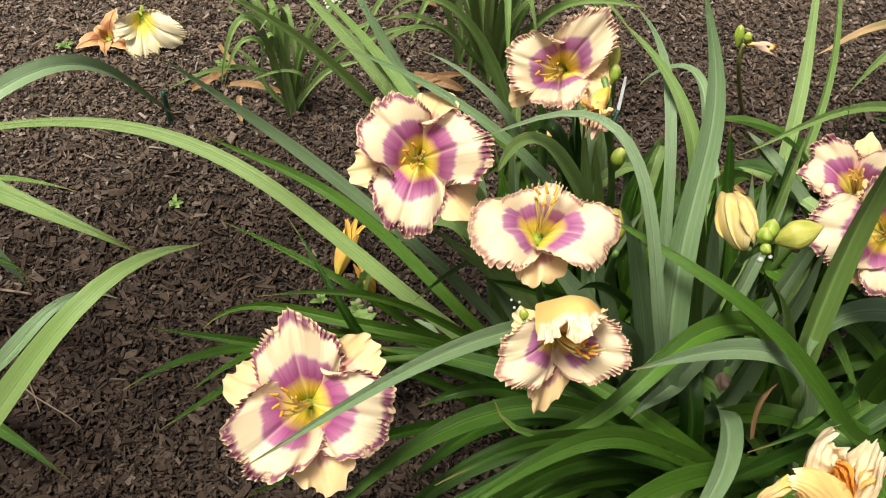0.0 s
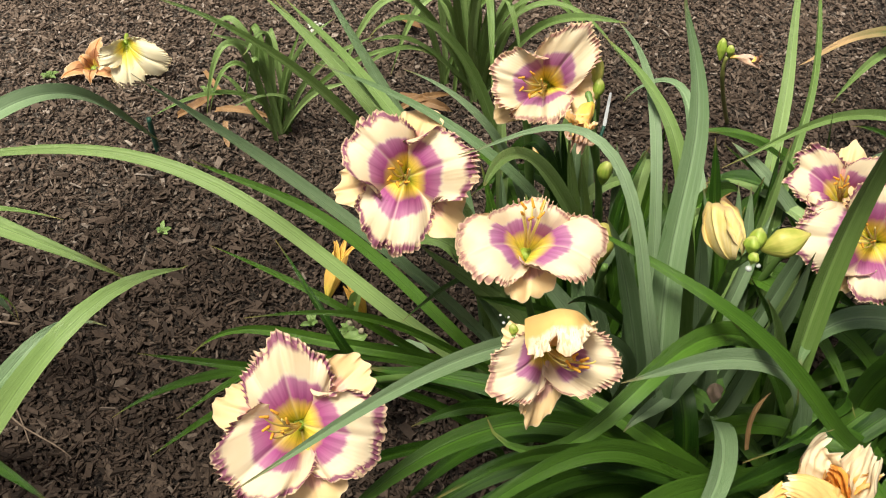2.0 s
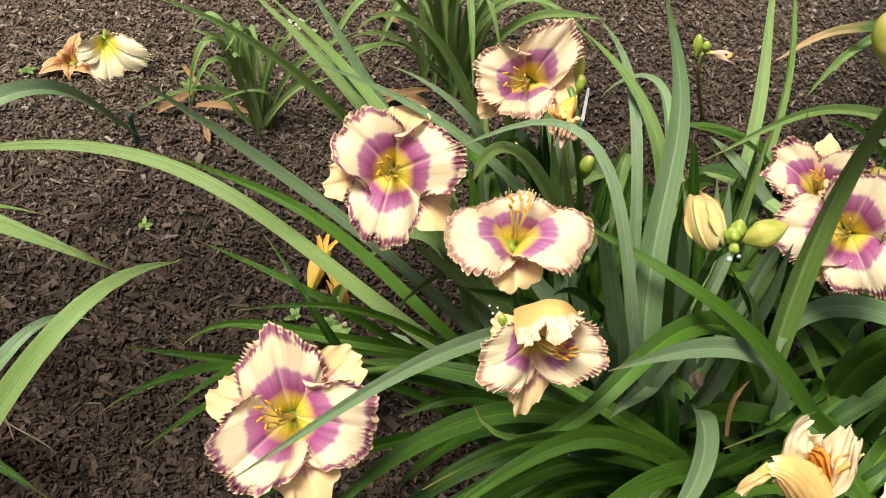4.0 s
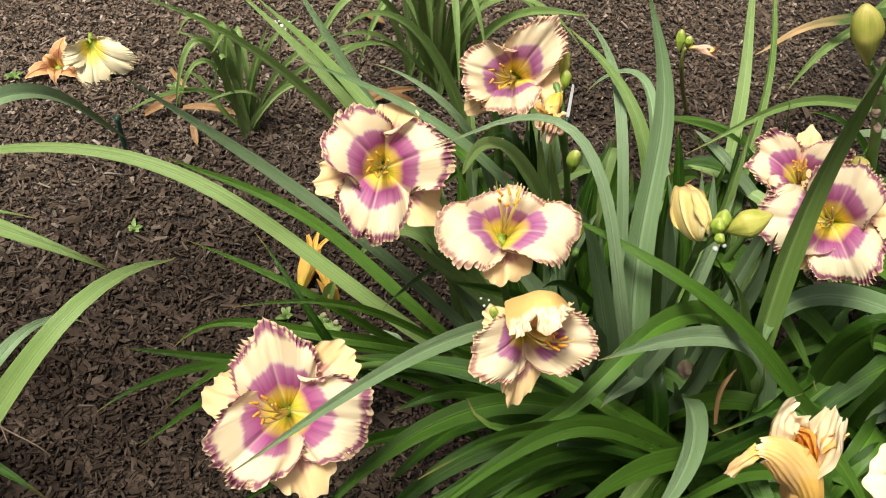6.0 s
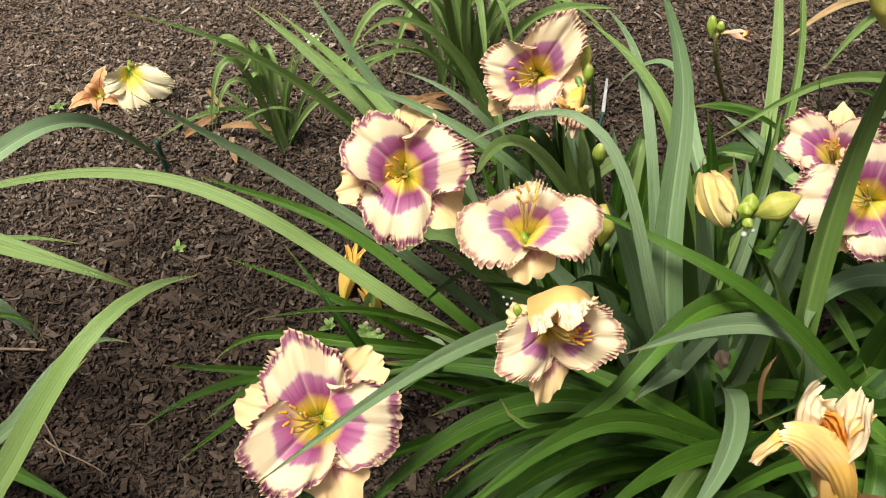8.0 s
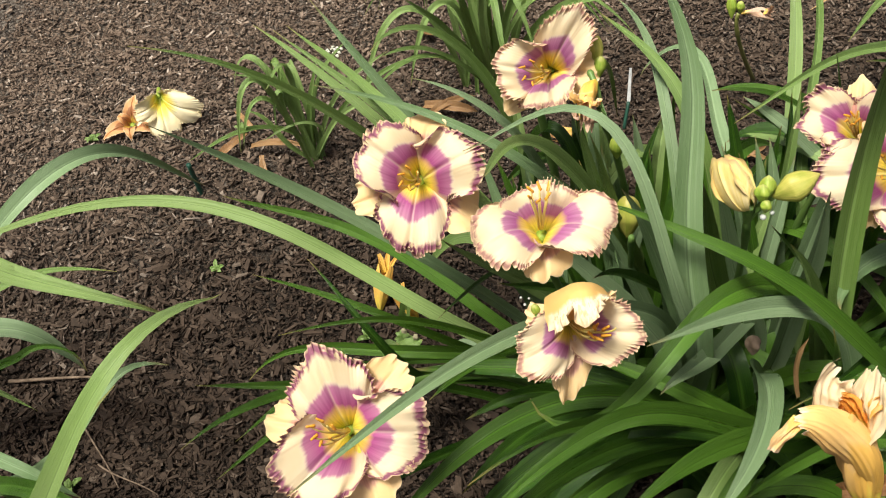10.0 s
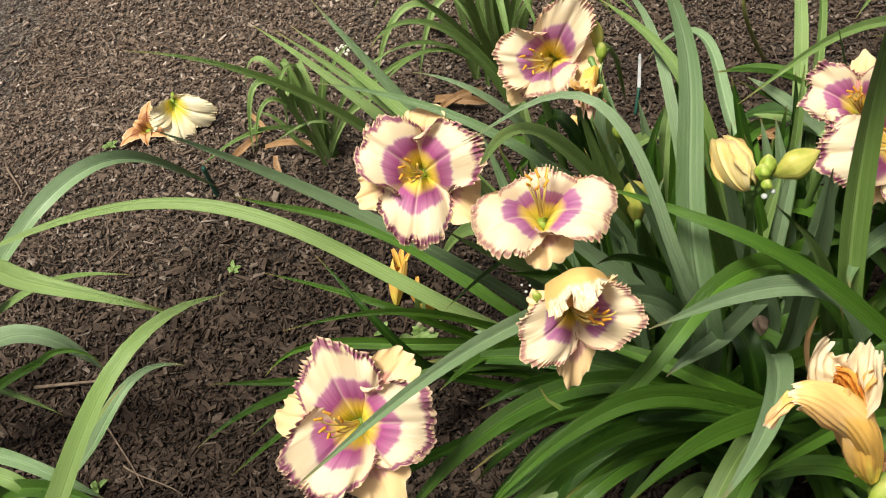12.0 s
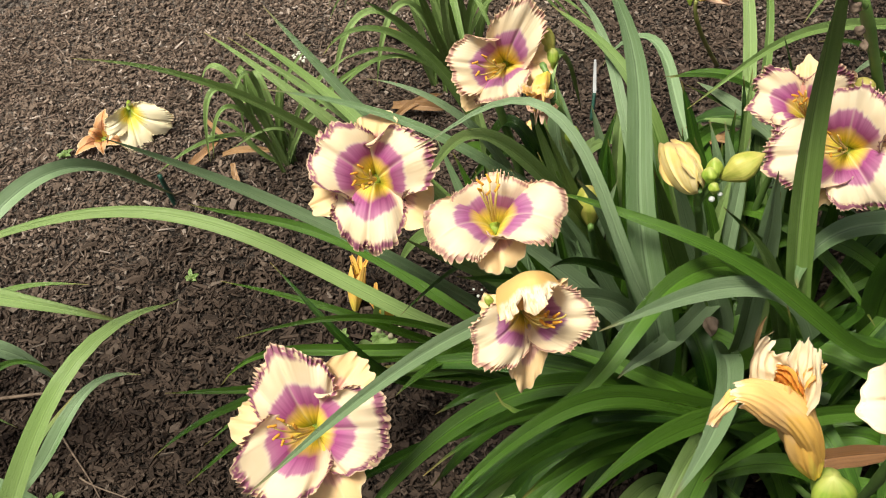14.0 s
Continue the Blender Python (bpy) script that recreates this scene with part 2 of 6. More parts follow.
STEM = plain("scape_green", (0.075, 0.150, 0.030), (0.150, 0.250, 0.060), 30, 0.45)
STEM_PALE = plain("scape_pale", (0.22, 0.26, 0.06), (0.34, 0.33, 0.10), 40, 0.5)
BUD = bud_material("bud_yellow_green", (0.24, 0.30, 0.03), (0.56, 0.50, 0.12), (0.50, 0.42, 0.12))
BUD_GREEN = bud_material("bud_green", (0.17, 0.30, 0.03), (0.38, 0.46, 0.07), (0.50, 0.50, 0.16))
BUD_CREAM = bud_material("bud_cream", (0.72, 0.54, 0.13), (0.86, 0.71, 0.36), (0.34, 0.20, 0.10), 0.88)
ANTHER = plain("anther_orange", (0.62, 0.26, 0.02), (0.75, 0.38, 0.04), 300, 0.7)
FILAMENT = plain("filament_yellow", (0.72, 0.58, 0.12), (0.80, 0.64, 0.26), 100, 0.5, 0, 0.2)
SAP = plain("sap_white", (0.30, 0.32, 0.29), (0.42, 0.44, 0.40), 80, 0.25)
HUSK = plain("dry_husk", (0.07, 0.045, 0.028), (0.22, 0.16, 0.11), 90, 0.8, 0.001)
HUSK_PALE = plain("pale_husk", (0.16, 0.15, 0.08), (0.34, 0.30, 0.19), 90, 0.7, 0.001)
PALE_WHITE = plain("white_blossom", (0.62, 0.62, 0.48), (0.78, 0.77, 0.66), 200, 0.6, 0, 0.2)
TAGWHITE = plain("tag_plastic", (0.28, 0.29, 0.28), (0.42, 0.43, 0.42), 60, 0.4)
TAGGREEN = plain("stake_green_plastic", (0.010, 0.045, 0.030), (0.025, 0.085, 0.055), 40, 0.4)


def ground_shading(n, l, p):
    """Patchy tone with shade and light painted in: darker in the planted part, brighter towards the open back corner.
    """
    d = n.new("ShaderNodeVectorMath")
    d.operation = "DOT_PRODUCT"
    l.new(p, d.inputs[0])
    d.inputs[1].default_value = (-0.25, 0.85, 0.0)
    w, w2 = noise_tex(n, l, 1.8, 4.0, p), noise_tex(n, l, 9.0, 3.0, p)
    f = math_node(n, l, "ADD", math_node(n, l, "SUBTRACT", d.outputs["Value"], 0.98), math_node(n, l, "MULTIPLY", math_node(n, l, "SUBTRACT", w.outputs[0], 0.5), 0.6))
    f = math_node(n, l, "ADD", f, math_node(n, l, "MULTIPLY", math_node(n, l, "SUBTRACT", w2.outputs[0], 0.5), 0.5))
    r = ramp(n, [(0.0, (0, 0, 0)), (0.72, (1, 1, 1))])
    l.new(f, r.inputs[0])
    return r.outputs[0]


def soil_material():
    m, n, l, b = material("soil", 0.9, 0.2)
    tc = n.new("ShaderNodeTexCoord")
    p = tc.outputs["Object"]
    big, fine = noise_tex(n, l, 3.0, 4.0, p), noise_tex(n, l, 110.0, 6.0, p, 0.75)
    clod = n.new("ShaderNodeTexVoronoi")
    clod.inputs["Scale"].default_value = 170.0
    l.new(p, clod.inputs["Vector"])
    tone = n.new("ShaderNodeSeparateXYZ")
    l.new(clod.outputs["Color"], tone.inputs[0])
    f = math_node(n, l, "ADD", math_node(n, l, "MULTIPLY", big.outputs[0], 0.25), math_node(n, l, "MULTIPLY", fine.outputs[0], 0.45))
    f = math_node(n, l, "ADD", f, math_node(n, l, "MULTIPLY", tone.outputs[0], 0.30))
    r = ramp(n, [(0.30, (0.012, 0.008, 0.006)), (0.50, (0.040, 0.030, 0.023)), (0.66, (0.103, 0.085, 0.068)), (0.78, (0.20, 0.165, 0.14))])
    l.new(f, r.inputs[0])
    # dry: tone scale that carries the painted shade and brightness of the soil
    dry = mix(n, l, ground_shading(n, l, p), (0.60, 0.565, 0.53), (2.9, 3.0, 3.05))
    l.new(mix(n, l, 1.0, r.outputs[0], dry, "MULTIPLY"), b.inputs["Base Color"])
    bump(n, l, b, math_node(n, l, "SUBTRACT", fine.outputs[0], math_node(n, l, "MULTIPLY", clod.outputs["Distance"], 0.6)), 1.0, 0.02)
    return m


def chip_material():
    m, n, l, b = material("bark", 0.85, 0.25)
    geo, tc = n.new("ShaderNodeNewGeometry"), n.new("ShaderNodeTexCoord")
    grain = noise_tex(n, l, 160.0, 4.0, tc.outputs["Object"], 0.65)
    r = ramp(n, [(0.0, (0.035, 0.025, 0.018)), (0.35, (0.052, 0.037, 0.027)), (0.70, (0.069, 0.050, 0.037)), (0.92, (0.092, 0.069, 0.052)), (1.0, (0.165, 0.138, 0.115))])
    l.new(geo.outputs["Random Per Island"], r.inputs[0])
    g = ramp(n, [(0.3, (0.68, 0.67, 0.66)), (0.7, (1.20, 1.16, 1.12))])
    l.new(grain.outputs[0], g.inputs[0])
    # same painted shade and brightness on the bark, as a colour factor
    dry = mix(n, l, ground_shading(n, l, tc.outputs["Object"]), (0.68, 0.635, 0.585), (2.75, 2.82, 2.85))
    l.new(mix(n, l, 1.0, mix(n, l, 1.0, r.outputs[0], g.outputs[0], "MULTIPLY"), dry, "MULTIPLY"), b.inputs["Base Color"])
    bump(n, l, b, grain.outputs[0], 0.5, 0.0012)
    return m


# ---- building helpers ----
def mesh_of(name, verts, faces, mat, uvs=None, smooth=True):
    me = bpy.data.meshes.new(name)
    me.from_pydata(verts, [], faces)
    me.materials.append(mat)
    if uvs is not None:
        lay = me.uv_layers.new(name="UVMap")
        idx = np.empty(len(me.loops), dtype=np.int32)
        me.loops.foreach_get("vertex_index", idx)
        lay.data.foreach_set("uv", np.asarray(uvs, dtype=np.float32)[idx].ravel())
    if smooth:
        me.polygons.foreach_set("use_smooth", [True] * len(me.polygons))
    me.update()
    return me


def part(name, me, parent, label=""):
    ob = new(name, me)
    ob.parent = parent
    ob.matrix_parent_inverse = parent.matrix_world.inverted()
    return tagged(ob, label) if label else ob


def plant(name, x, y, label, category="plant", group=""):
    ob = new(name)
    ob.location = (x, y, 0)
    ob.empty_display_size = 0.05
    ob.matrix_world = Matrix.Translation((x, y, 0))
    return tagged(ob, label, category, group)


def bezier(ctrl, t):
    c = np.asarray(ctrl, float)
    k = len(c) - 1
    t = np.asarray(t, float)[:, None]
    return sum(math.comb(k, i) * t ** i * (1 - t) ** (k - i) * c[i] for i in range(k + 1))


def unit(a):
    return a / np.maximum(np.linalg.norm(a, axis=-1, keepdims=True), 1e-9)


RNG = np.random.default_rng(11)


def leaf(owner, width, ctrl, tone="g", roll=0):
    """An arching strap leaf, keeled along the middle, tapering to a point."""
    n, t = 42, np.linspace(0, 1, 42)
    c = bezier(ctrl, t)
    tan = unit(np.gradient(c, axis=0))
    face = np.array([0.0, -0.42, 0.90])
    nor = unit(face - (tan @ face)[:, None] * tan)
    side = np.cross(tan, nor)
    a = np.radians(roll + RNG.uniform(-10, 10) + np.linspace(0, RNG.uniform(-18, 18), n))[:, None]
    side, nor = side * np.cos(a) + nor * np.sin(a), nor * np.cos(a) - side * np.sin(a)
    w = np.where(t < 0.35, 0.75 + 0.25 * (t / 0.35), 1 - np.clip((t - 0.5) / 0.5, 0, 1) ** 2.6) * width * 0.62
    w = np.maximum(w, 0.0004) * (1 + 0.04 * np.sin(t * 23 + RNG.uniform(0, 6)))
    keel = RNG.uniform(0.30, 0.78)
    verts, uvs = [], []
    # two halves that meet in a sharp crease
    across = np.array([-1, -0.68, -0.34, 0.0, 0.0, 0.34, 0.68, 1.0])
    lift = np.abs(across) ** 0.92
    m_ = len(across)
    wave = 0.07 * np.sin(t * RNG.uniform(9, 16) + RNG.uniform(0, 6)) + 0.04 * np.sin(t * RNG.uniform(22, 34))
    for i in range(n):
        for k in range(m_):
            verts.append(c[i] + side[i] * across[k] * w[i] + nor[i] * w[i] * (lift[k] * keel + across[k] * wave[i]))
            uvs.append((0.5 + across[k] / 2, t[i]))
    faces = [(i * m_ + k, i * m_ + k + 1, i * m_ + k + m_ + 1, i * m_ + k + m_) for i in range(n - 1) for k in range(m_ - 1) if k != 3]
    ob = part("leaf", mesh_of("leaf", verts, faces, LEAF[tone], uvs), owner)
    if tone in "dtb":
        tagged(ob, {"d": "half dried leaf", "t": "dead tan leaf", "b": "dead brown leaf"}[tone])
    return ob


def tube(ctrl, r0, r1, mat, sides=9, n=16, name="tube", knots=()):
    t = np.linspace(0, 1, n)
    c = bezier(ctrl, t)
    tan = unit(np.gradient(c, axis=0))
    ref = np.array([0.31, 0.9, 0.3]) if abs(tan[0] @ np.array([0.31, 0.9, 0.3])) < 0.9 else np.array([1.0, 0, 0])
    a1 = unit(np.cross(tan, ref))
    a2 = np.cross(tan, a1)
    r = r0 + (r1 - r0) * t
    for k, s in knots:
        r = r * (1 + s * np.exp(-((t - k) / 0.03) ** 2))
    ang = np.linspace(0, 2 * np.pi, sides, endpoint=False)
    verts = [c[i] + r[i] * (np.cos(a) * a1[i] + np.sin(a) * a2[i]) for i in range(n) for a in ang]
    faces = [(i * sides + k, i * sides + (k + 1) % sides, (i + 1) * sides + (k + 1) % sides, (i + 1) * sides + k) for i in range(n - 1) for k in range(sides)]
    faces += [tuple(range(sides - 1, -1, -1)), tuple(range((n - 1) * sides, n * sides))]
    return mesh_of(name, verts, faces, mat, [(k / sides, i / n) for i in range(n) for k in range(sides)])


def bud_mesh(base, tip, r, mat, name="bud", fat=0.5, ridges=0.2, blunt=0.35):
    """A closed bud of six folded tepals: ridged, fuller towards the tip."""
    base, tip = np.array(base, float), np.array(tip, float)
    ax = tip - base
    ln = np.linalg.norm(ax)
    ax = ax / ln
    a1 = unit(np.cross(ax, np.array([0.2, 0.1, 0.97])))
    a2 = np.cross(ax, a1)
    n, sides = 18, 24
    verts, faces, uvs = [], [], []
    for i in range(n):
        u = i / (n - 1)
        prof = (np.clip(u / fat, 0, 1) ** 0.68 if u < fat else (1 - ((u - fat) / (1 - fat)) ** 2.2) ** (0.5 + blunt * 0.3))
        rr = r * max(prof, 0.16 if u < 0.5 else 0.06)
        for k in range(sides):
            a = 2 * np.pi * k / sides
            q = rr * (1 + ridges * (abs(np.sin(1.5 * (a + u * 1.4))) - 0.6))
            bow = 0.08 * ln * np.sin(np.pi * u)
            verts.append(base + ax * ln * u + a1 * (q * np.cos(a) + bow * 0.3) + a2 * q * np.sin(a))
            uvs.append((k / sides, u))
    for i in range(n - 1):
        for k in range(sides):
            faces.append((i * sides + k, i * sides + (k + 1) % sides, (i + 1) * sides + (k + 1) % sides, (i + 1) * sides + k))
    faces += [tuple(range(sides - 1, -1, -1)), tuple(range((n - 1) * sides, n * sides))]
    return mesh_of(name, verts, faces, mat, uvs)


def frame_of(axis, up=(0, 0.78, 0.62)):
    z = unit(np.array(axis, float))
    y = np.array(up, float)
    y = unit(y - (y @ z) * z)
    return np.stack([np.cross(y, z), y, z], axis=1)


def rolled(q, h, start, radius):
    """Wraps what lies beyond start round a cylinder that rises above the surface; start and radius may vary along it."""
    over = np.maximum(np.abs(q) - start, 0)
    a = np.minimum(over / radius, 3.7)
    flat_q = np.minimum(np.abs(q), start) + radius * np.sin(a)
    return np.sign(q) * np.where(over > 0, flat_q, np.abs(q)), h + radius * (1 - np.cos(a))


def tepal_mesh(name, c, m, az, length, width, lift, curl, mat, seed, ruffle=0.0, cup=0.0, depth=0.045, frills=50, prof=None, crumple=0.0, point=0.0, tilt=0.0, foot=0.16, rolls=(0, 0), swell=1.5):
    """A petal or sepal as a fan: rays leave the narrow throat and end on the rounded, frilled margin. rolls: how far the two
    sides curl over beside the throat, the one on the right hand as seen from the throat first."""
    g = np.random.default_rng(seed)
    frilled = ruffle > 0.002
    rows, cols = (34, 321) if ruffle > 0.0025 else (26, 141)
    shape = prof or [(0.003, -depth), (0.010, -depth * 0.2), (0.42 * length, lift), (0.78 * length, lift), (length, lift - curl)]
    fine = np.linspace(0, 1, 120)
    line = bezier(shape, fine)
    d = unit(np.gradient(line, axis=0))
    arc = np.r_[0, np.cumsum(np.linalg.norm(np.diff(line, axis=0), axis=1))]
    ph = g.uniform(0, 6.28, 14)
    ca, sa = math.cos(radians(az)), math.sin(radians(az))
    s = (1 - (1 - np.linspace(0, 1, rows)) ** 1.6)[:, None]
    v = np.linspace(-1, 1, cols)[None, :]
    th = np.radians(v * (136 if frilled else 112))
    # irregular outline, a little notched where the frills turn
    rag = 1 + 0.024 * np.sin(5 * th + ph[0]) + 0.016 * np.sin(11 * th + ph[1])
    if frilled:
        rag = rag + 0.006 * np.sin(frills * 0.5 * th + 3 * np.sin(2.3 * th + ph[2])) + 0.004 * np.sin(frills * 1.1 * th + ph[10])
    end_x = (0.56 + 0.44 * np.cos(th)) * (1 + point * (np.exp(-(v / 0.12) ** 2) - 0.3)) * rag
    end_q = np.sin(th) * rag * (1 - point * 0.5 * np.cos(th))
    x = np.clip(s * end_x, 0, 1.08)
    q = width / 2 * (foot * v * (1 - s) + end_q * s ** 0.9)
    h = cup * width * (q / (width / 2)) ** 2
    h = h + crumple * (np.sin(6 * th + 5 * s + ph[7]) + 0.7 * np.sin(13 * th + ph[8])) * np.clip(s * 1.5, 0, 1)
    # keel along the midrib
    h = h - 0.0022 * np.exp(-(v / 0.05) ** 2) * np.clip(s * 2, 0, 1) * np.clip((1 - s) * 5, 0, 1)
    wavy = over_edge = np.zeros_like(q)
    if frilled:
        big = np.clip((s - 0.30) / 0.70, 0, 1) ** 1.5
        mid = np.clip((s - 0.62) / 0.38, 0, 1) ** 1.6
        env = np.clip((s - 0.885) / 0.115, 0, 1) ** 1.1
        h = h + swell * ruffle * (1.1 * big * (np.sin(2.1 * th + ph[6]) + 0.5 * np.sin(4.3 * th + ph[1])) + 0.42 * mid * np.sin(7.0 * th + 3.0 * s + 1.6 * np.sin(3 * th + ph[11]) + ph[5]))
        amp = np.clip(0.72 + 0.45 * np.sin(3.1 * th + ph[3]) + 0.35 * np.sin(7.7 * th + ph[12]), 0.15, 1.5)
        turn = frills * th + ph[4] + 2.5 * s + 2.6 * np.sin(4.1 * th + ph[9]) + 1.3 * np.sin(9.3 * th + ph[13])
        wavy = ruffle * 0.70 * env * amp * (np.sin(turn) + 0.40 * np.sin(1.63 * turn + ph[5]))
        # the frill doubles back on itself in rounded loops
        q = q + 0.45 * ruffle * env * amp * np.cos(turn + 0.6)
        over_edge = 0.40 * ruffle * env * amp * np.sin(turn + ph[0])
        # the sides roll over towards the midrib beside the throat
        for side, amount in ((v < 0, rolls[0]), (v >= 0, rolls[1])):
            if amount:
                reach_ = np.exp(-((x - 0.45) / 0.42) ** 2)
                start = width / 2 * (1.05 - (0.15 + 0.17 * amount) * reach_)
                radius = width * (0.046 + 0.03 * (1 - amount)) * (1 + 0.30 * np.sin(9 * x + ph[2]))
                q2, h2 = rolled(q, h, start, radius)
                q, h = np.where(side, q2, q), np.where(side, h2, h)
        # both sides stand up a little out of the throat
        lip = np.clip((np.abs(v) - 0.62) / 0.38, 0, 1) ** 1.6 * np.clip((s - 0.12) * 2.2, 0, 1)
        h = h + width * lip * (0.115 + 0.035 * np.sin(13 * s + 5 * v + ph[7]) + 0.018 * np.sin(31 * s + ph[8]))
        q = q + np.sign(v) * width * lip ** 2 * (0.030 * np.sin(15 * s + ph[9]) - 0.02)
    h = h + tilt * q
    xi = np.clip(x, 0, 1) * arc[-1]
    pr, pz = np.interp(xi, arc, line[:, 0]), np.interp(xi, arc, line[:, 1])
    tr, tz = np.interp(xi, arc, d[:, 0]), np.interp(xi, arc, d[:, 1])
    over = np.maximum(x - 1, 0) * arc[-1] + over_edge
    r = pr + tr * over - tz * h
    z = pz + tz * over + tr * h + wavy
    p = np.stack([ca * r - sa * q, sa * r + ca * q, z], axis=-1).reshape(-1, 3)
    verts = (np.asarray(c) + p @ m.T).tolist()
    faces = [(i * cols + k, i * cols + k + 1, (i + 1) * cols + k + 1, (i + 1) * cols + k) for i in range(rows - 1) for k in range(cols - 1)]
    one = np.ones_like(q)
    me = mesh_of(name, verts, faces, mat, np.stack([(0.5 + v / 2) * one, s * one], -1).reshape(-1, 2))
    lay = me.uv_layers.new(name="Zone")
    idx = np.empty(len(me.loops), dtype=np.int32)
    me.loops.foreach_get("vertex_index", idx)
    flat_q = end_q * s ** 0.9 * 0.5
    zone = np.stack([pr / max(length, 1e-6), 0.5 + flat_q * one], -1).reshape(-1, 2).astype(np.float32)
    lay.data.foreach_set("uv", zone[idx].ravel())
    return me


def hood_mesh(name, c, m, mat, seed):
    """A petal folded forward over the throat: a smooth dome that ends in a frilled, drooping lip."""
    g = np.random.default_rng(seed)
    ph = g.uniform(0, 6.28, 6)
    rows, cols = 40, 91
    v, u = np.linspace(0, 1, rows)[:, None], np.linspace(-1, 1, cols)[None, :]
    line = bezier([(0.004, -0.020), (0.046, -0.014), (0.054, 0.022), (0.042, 0.045), (0.028, 0.048)], v[:, 0])
    half = np.interp(v, [0, 0.3, 0.7, 1], [0.012, 0.022, 0.027, 0.029])
    lip = np.clip((v - 0.72) / 0.28, 0, 1) ** 1.3
    # two drooping lobes and one that turns up at the side
    lobes = np.interp(u, [-1, -0.75, -0.45, -0.34, -0.05, 0.28, 0.48, 0.62, 1], [0.001, -0.008, -0.006, 0.003, -0.016, -0.009, -0.002, 0.008, 0.012])
    turn = 29 * u + 3.0 * np.sin(4 * u + ph[5])
    frill = np.clip((v - 0.90) / 0.10, 0, 1) * (1 + 0.4 * np.sin(6 * u + ph[2]))
    x = u * half + 0.0024 * frill * np.cos(turn)
    y = line[:, :1] - (0.014 * u ** 2 - 0.004 * u) * np.clip(v * 2, 0, 1) + lip * lobes + 0.0018 * frill * np.sin(turn + ph[1])
    z = line[:, 1:] - 0.026 * u ** 2 * np.clip(v * 2, 0, 1) + lip * (0.005 + 0.004 * np.sin(5 * u + ph[3])) + 0.0034 * frill * np.sin(turn) + 0.0014 * np.sin(7 * u + 3 * v + ph[4])
    one = np.ones_like(x)
    verts = (np.asarray(c) + np.stack([x, y, z], -1).reshape(-1, 3) @ m.T).tolist()
    faces = [(i * cols + k, i * cols + k + 1, (i + 1) * cols + k + 1, (i + 1) * cols + k) for i in range(rows - 1) for k in range(cols - 1)]
    me = mesh_of(name, verts, faces, mat, np.stack([(0.5 + u / 2) * one, v * one], -1).reshape(-1, 2))
    lay = me.uv_layers.new(name="Zone")
    idx = np.empty(len(me.loops), dtype=np.int32)
    me.loops.foreach_get("vertex_index", idx)
    lay.data.foreach_set("uv", np.stack([0.9 * one, (0.5 + u / 2) * one], -1).reshape(-1, 2).astype(np.float32)[idx].ravel())
    return me


def bloom(owner, c, axis, tepals, stem, seed, petal=PETAL, sepal=SEPAL, stamens=6, lean=(0, -0.35), spread=0.26, reach=0.048, label="", ruffle=0.0048, name="flower", size=0.88, tip=0.03, sepal_ruffle=0.0022, depth=0.045):
    """An open flower on its tube. tepals: (kind, azimuth, length, width, lift, curl, cup), and for a petal how far its two sides roll over and its tilt."""
    c, m = np.array(c, float), frame_of(axis)
    z = m[:, 2]
    base = c - z * depth
    back = np.array(stem, float) if stem is not None else c - z * 0.085
    f = part(name, tube([base + z * 0.004, c - z * 0.062, back * 0.6 + (c - z * 0.08) * 0.4, back], 0.0055, 0.0042, BUD_GREEN, 10, 12, name), owner, label)
    for k, (kind, az, ln, wd, lift, curl, cup, *more) in enumerate(tepals):
        if kind == "p":
            right_roll, left_roll, tilt = more or (0.3, 0.3, 0.10)
            part("petal", tepal_mesh("petal", c, m, az, ln * size, wd * size * 1.16, lift + 0.002, curl + 0.002, petal, seed + k, ruffle, -0.4 * cup, depth, tilt=tilt, rolls=(right_roll, left_roll)), f)
        elif kind == "h":
            part("petal", hood_mesh("petal", c, m, HOOD, seed + k), f, "folded apricot upper petal")
        else:
            part("sepal", tepal_mesh("sepal", c - z * 0.013, m, az, ln * size, wd * size * 1.2, lift - 0.006, curl, sepal, seed + k, sepal_ruffle, cup, depth, frills=14, point=tip), f)
    g = np.random.default_rng(seed + 50)
    for k in range(stamens + 1 if stamens else 0):
        a = 2 * np.pi * k / max(stamens, 1) + 0.4
        pistil = k == stamens
        rr = reach * (1.25 if pistil else g.uniform(0.8, 1.05))
        off = np.array([lean[0] + spread * np.cos(a), lean[1] + spread * np.sin(a), 0.9])
        tipp = off * rr
        mid = np.array([off[0] * rr * 0.35, off[1] * rr * 0.35 - 0.006, rr * 0.55])
        pts = [c + m @ np.array(p) for p in ((0.002 * np.cos(a), 0.002 * np.sin(a), 0.015 - depth), mid, tipp + np.array([0, -0.004, -0.004]), tipp)]
        s = part("pistil" if pistil else "stamen", tube(pts, 0.0012, 0.0008, FILAMENT, 6, 10, "stamen"), f)
        if not pistil:
            d1 = unit(off + 0.45 * np.array([np.cos(a + 1.2), np.sin(a + 1.2), 0.0]))
            e = [c + m @ (tipp + d1 * s1) for s1 in (-0.0035, 0.0005, 0.0055)]
            an = new("anther", tube(e, 0.0017, 0.0010, ANTHER, 6, 5, "anther"))
            an.parent = f
            an.matrix_parent_inverse = f.matrix_world.inverted()
    return f


def scape(owner, ctrl, r0=0.0048, r1=0.0036, mat=STEM, label="", name="scape"):
    return part(name, tube(ctrl, r0, r1, mat, 10, 24, name, knots=((0.62, 0.25), (0.93, 0.35))), owner, label)


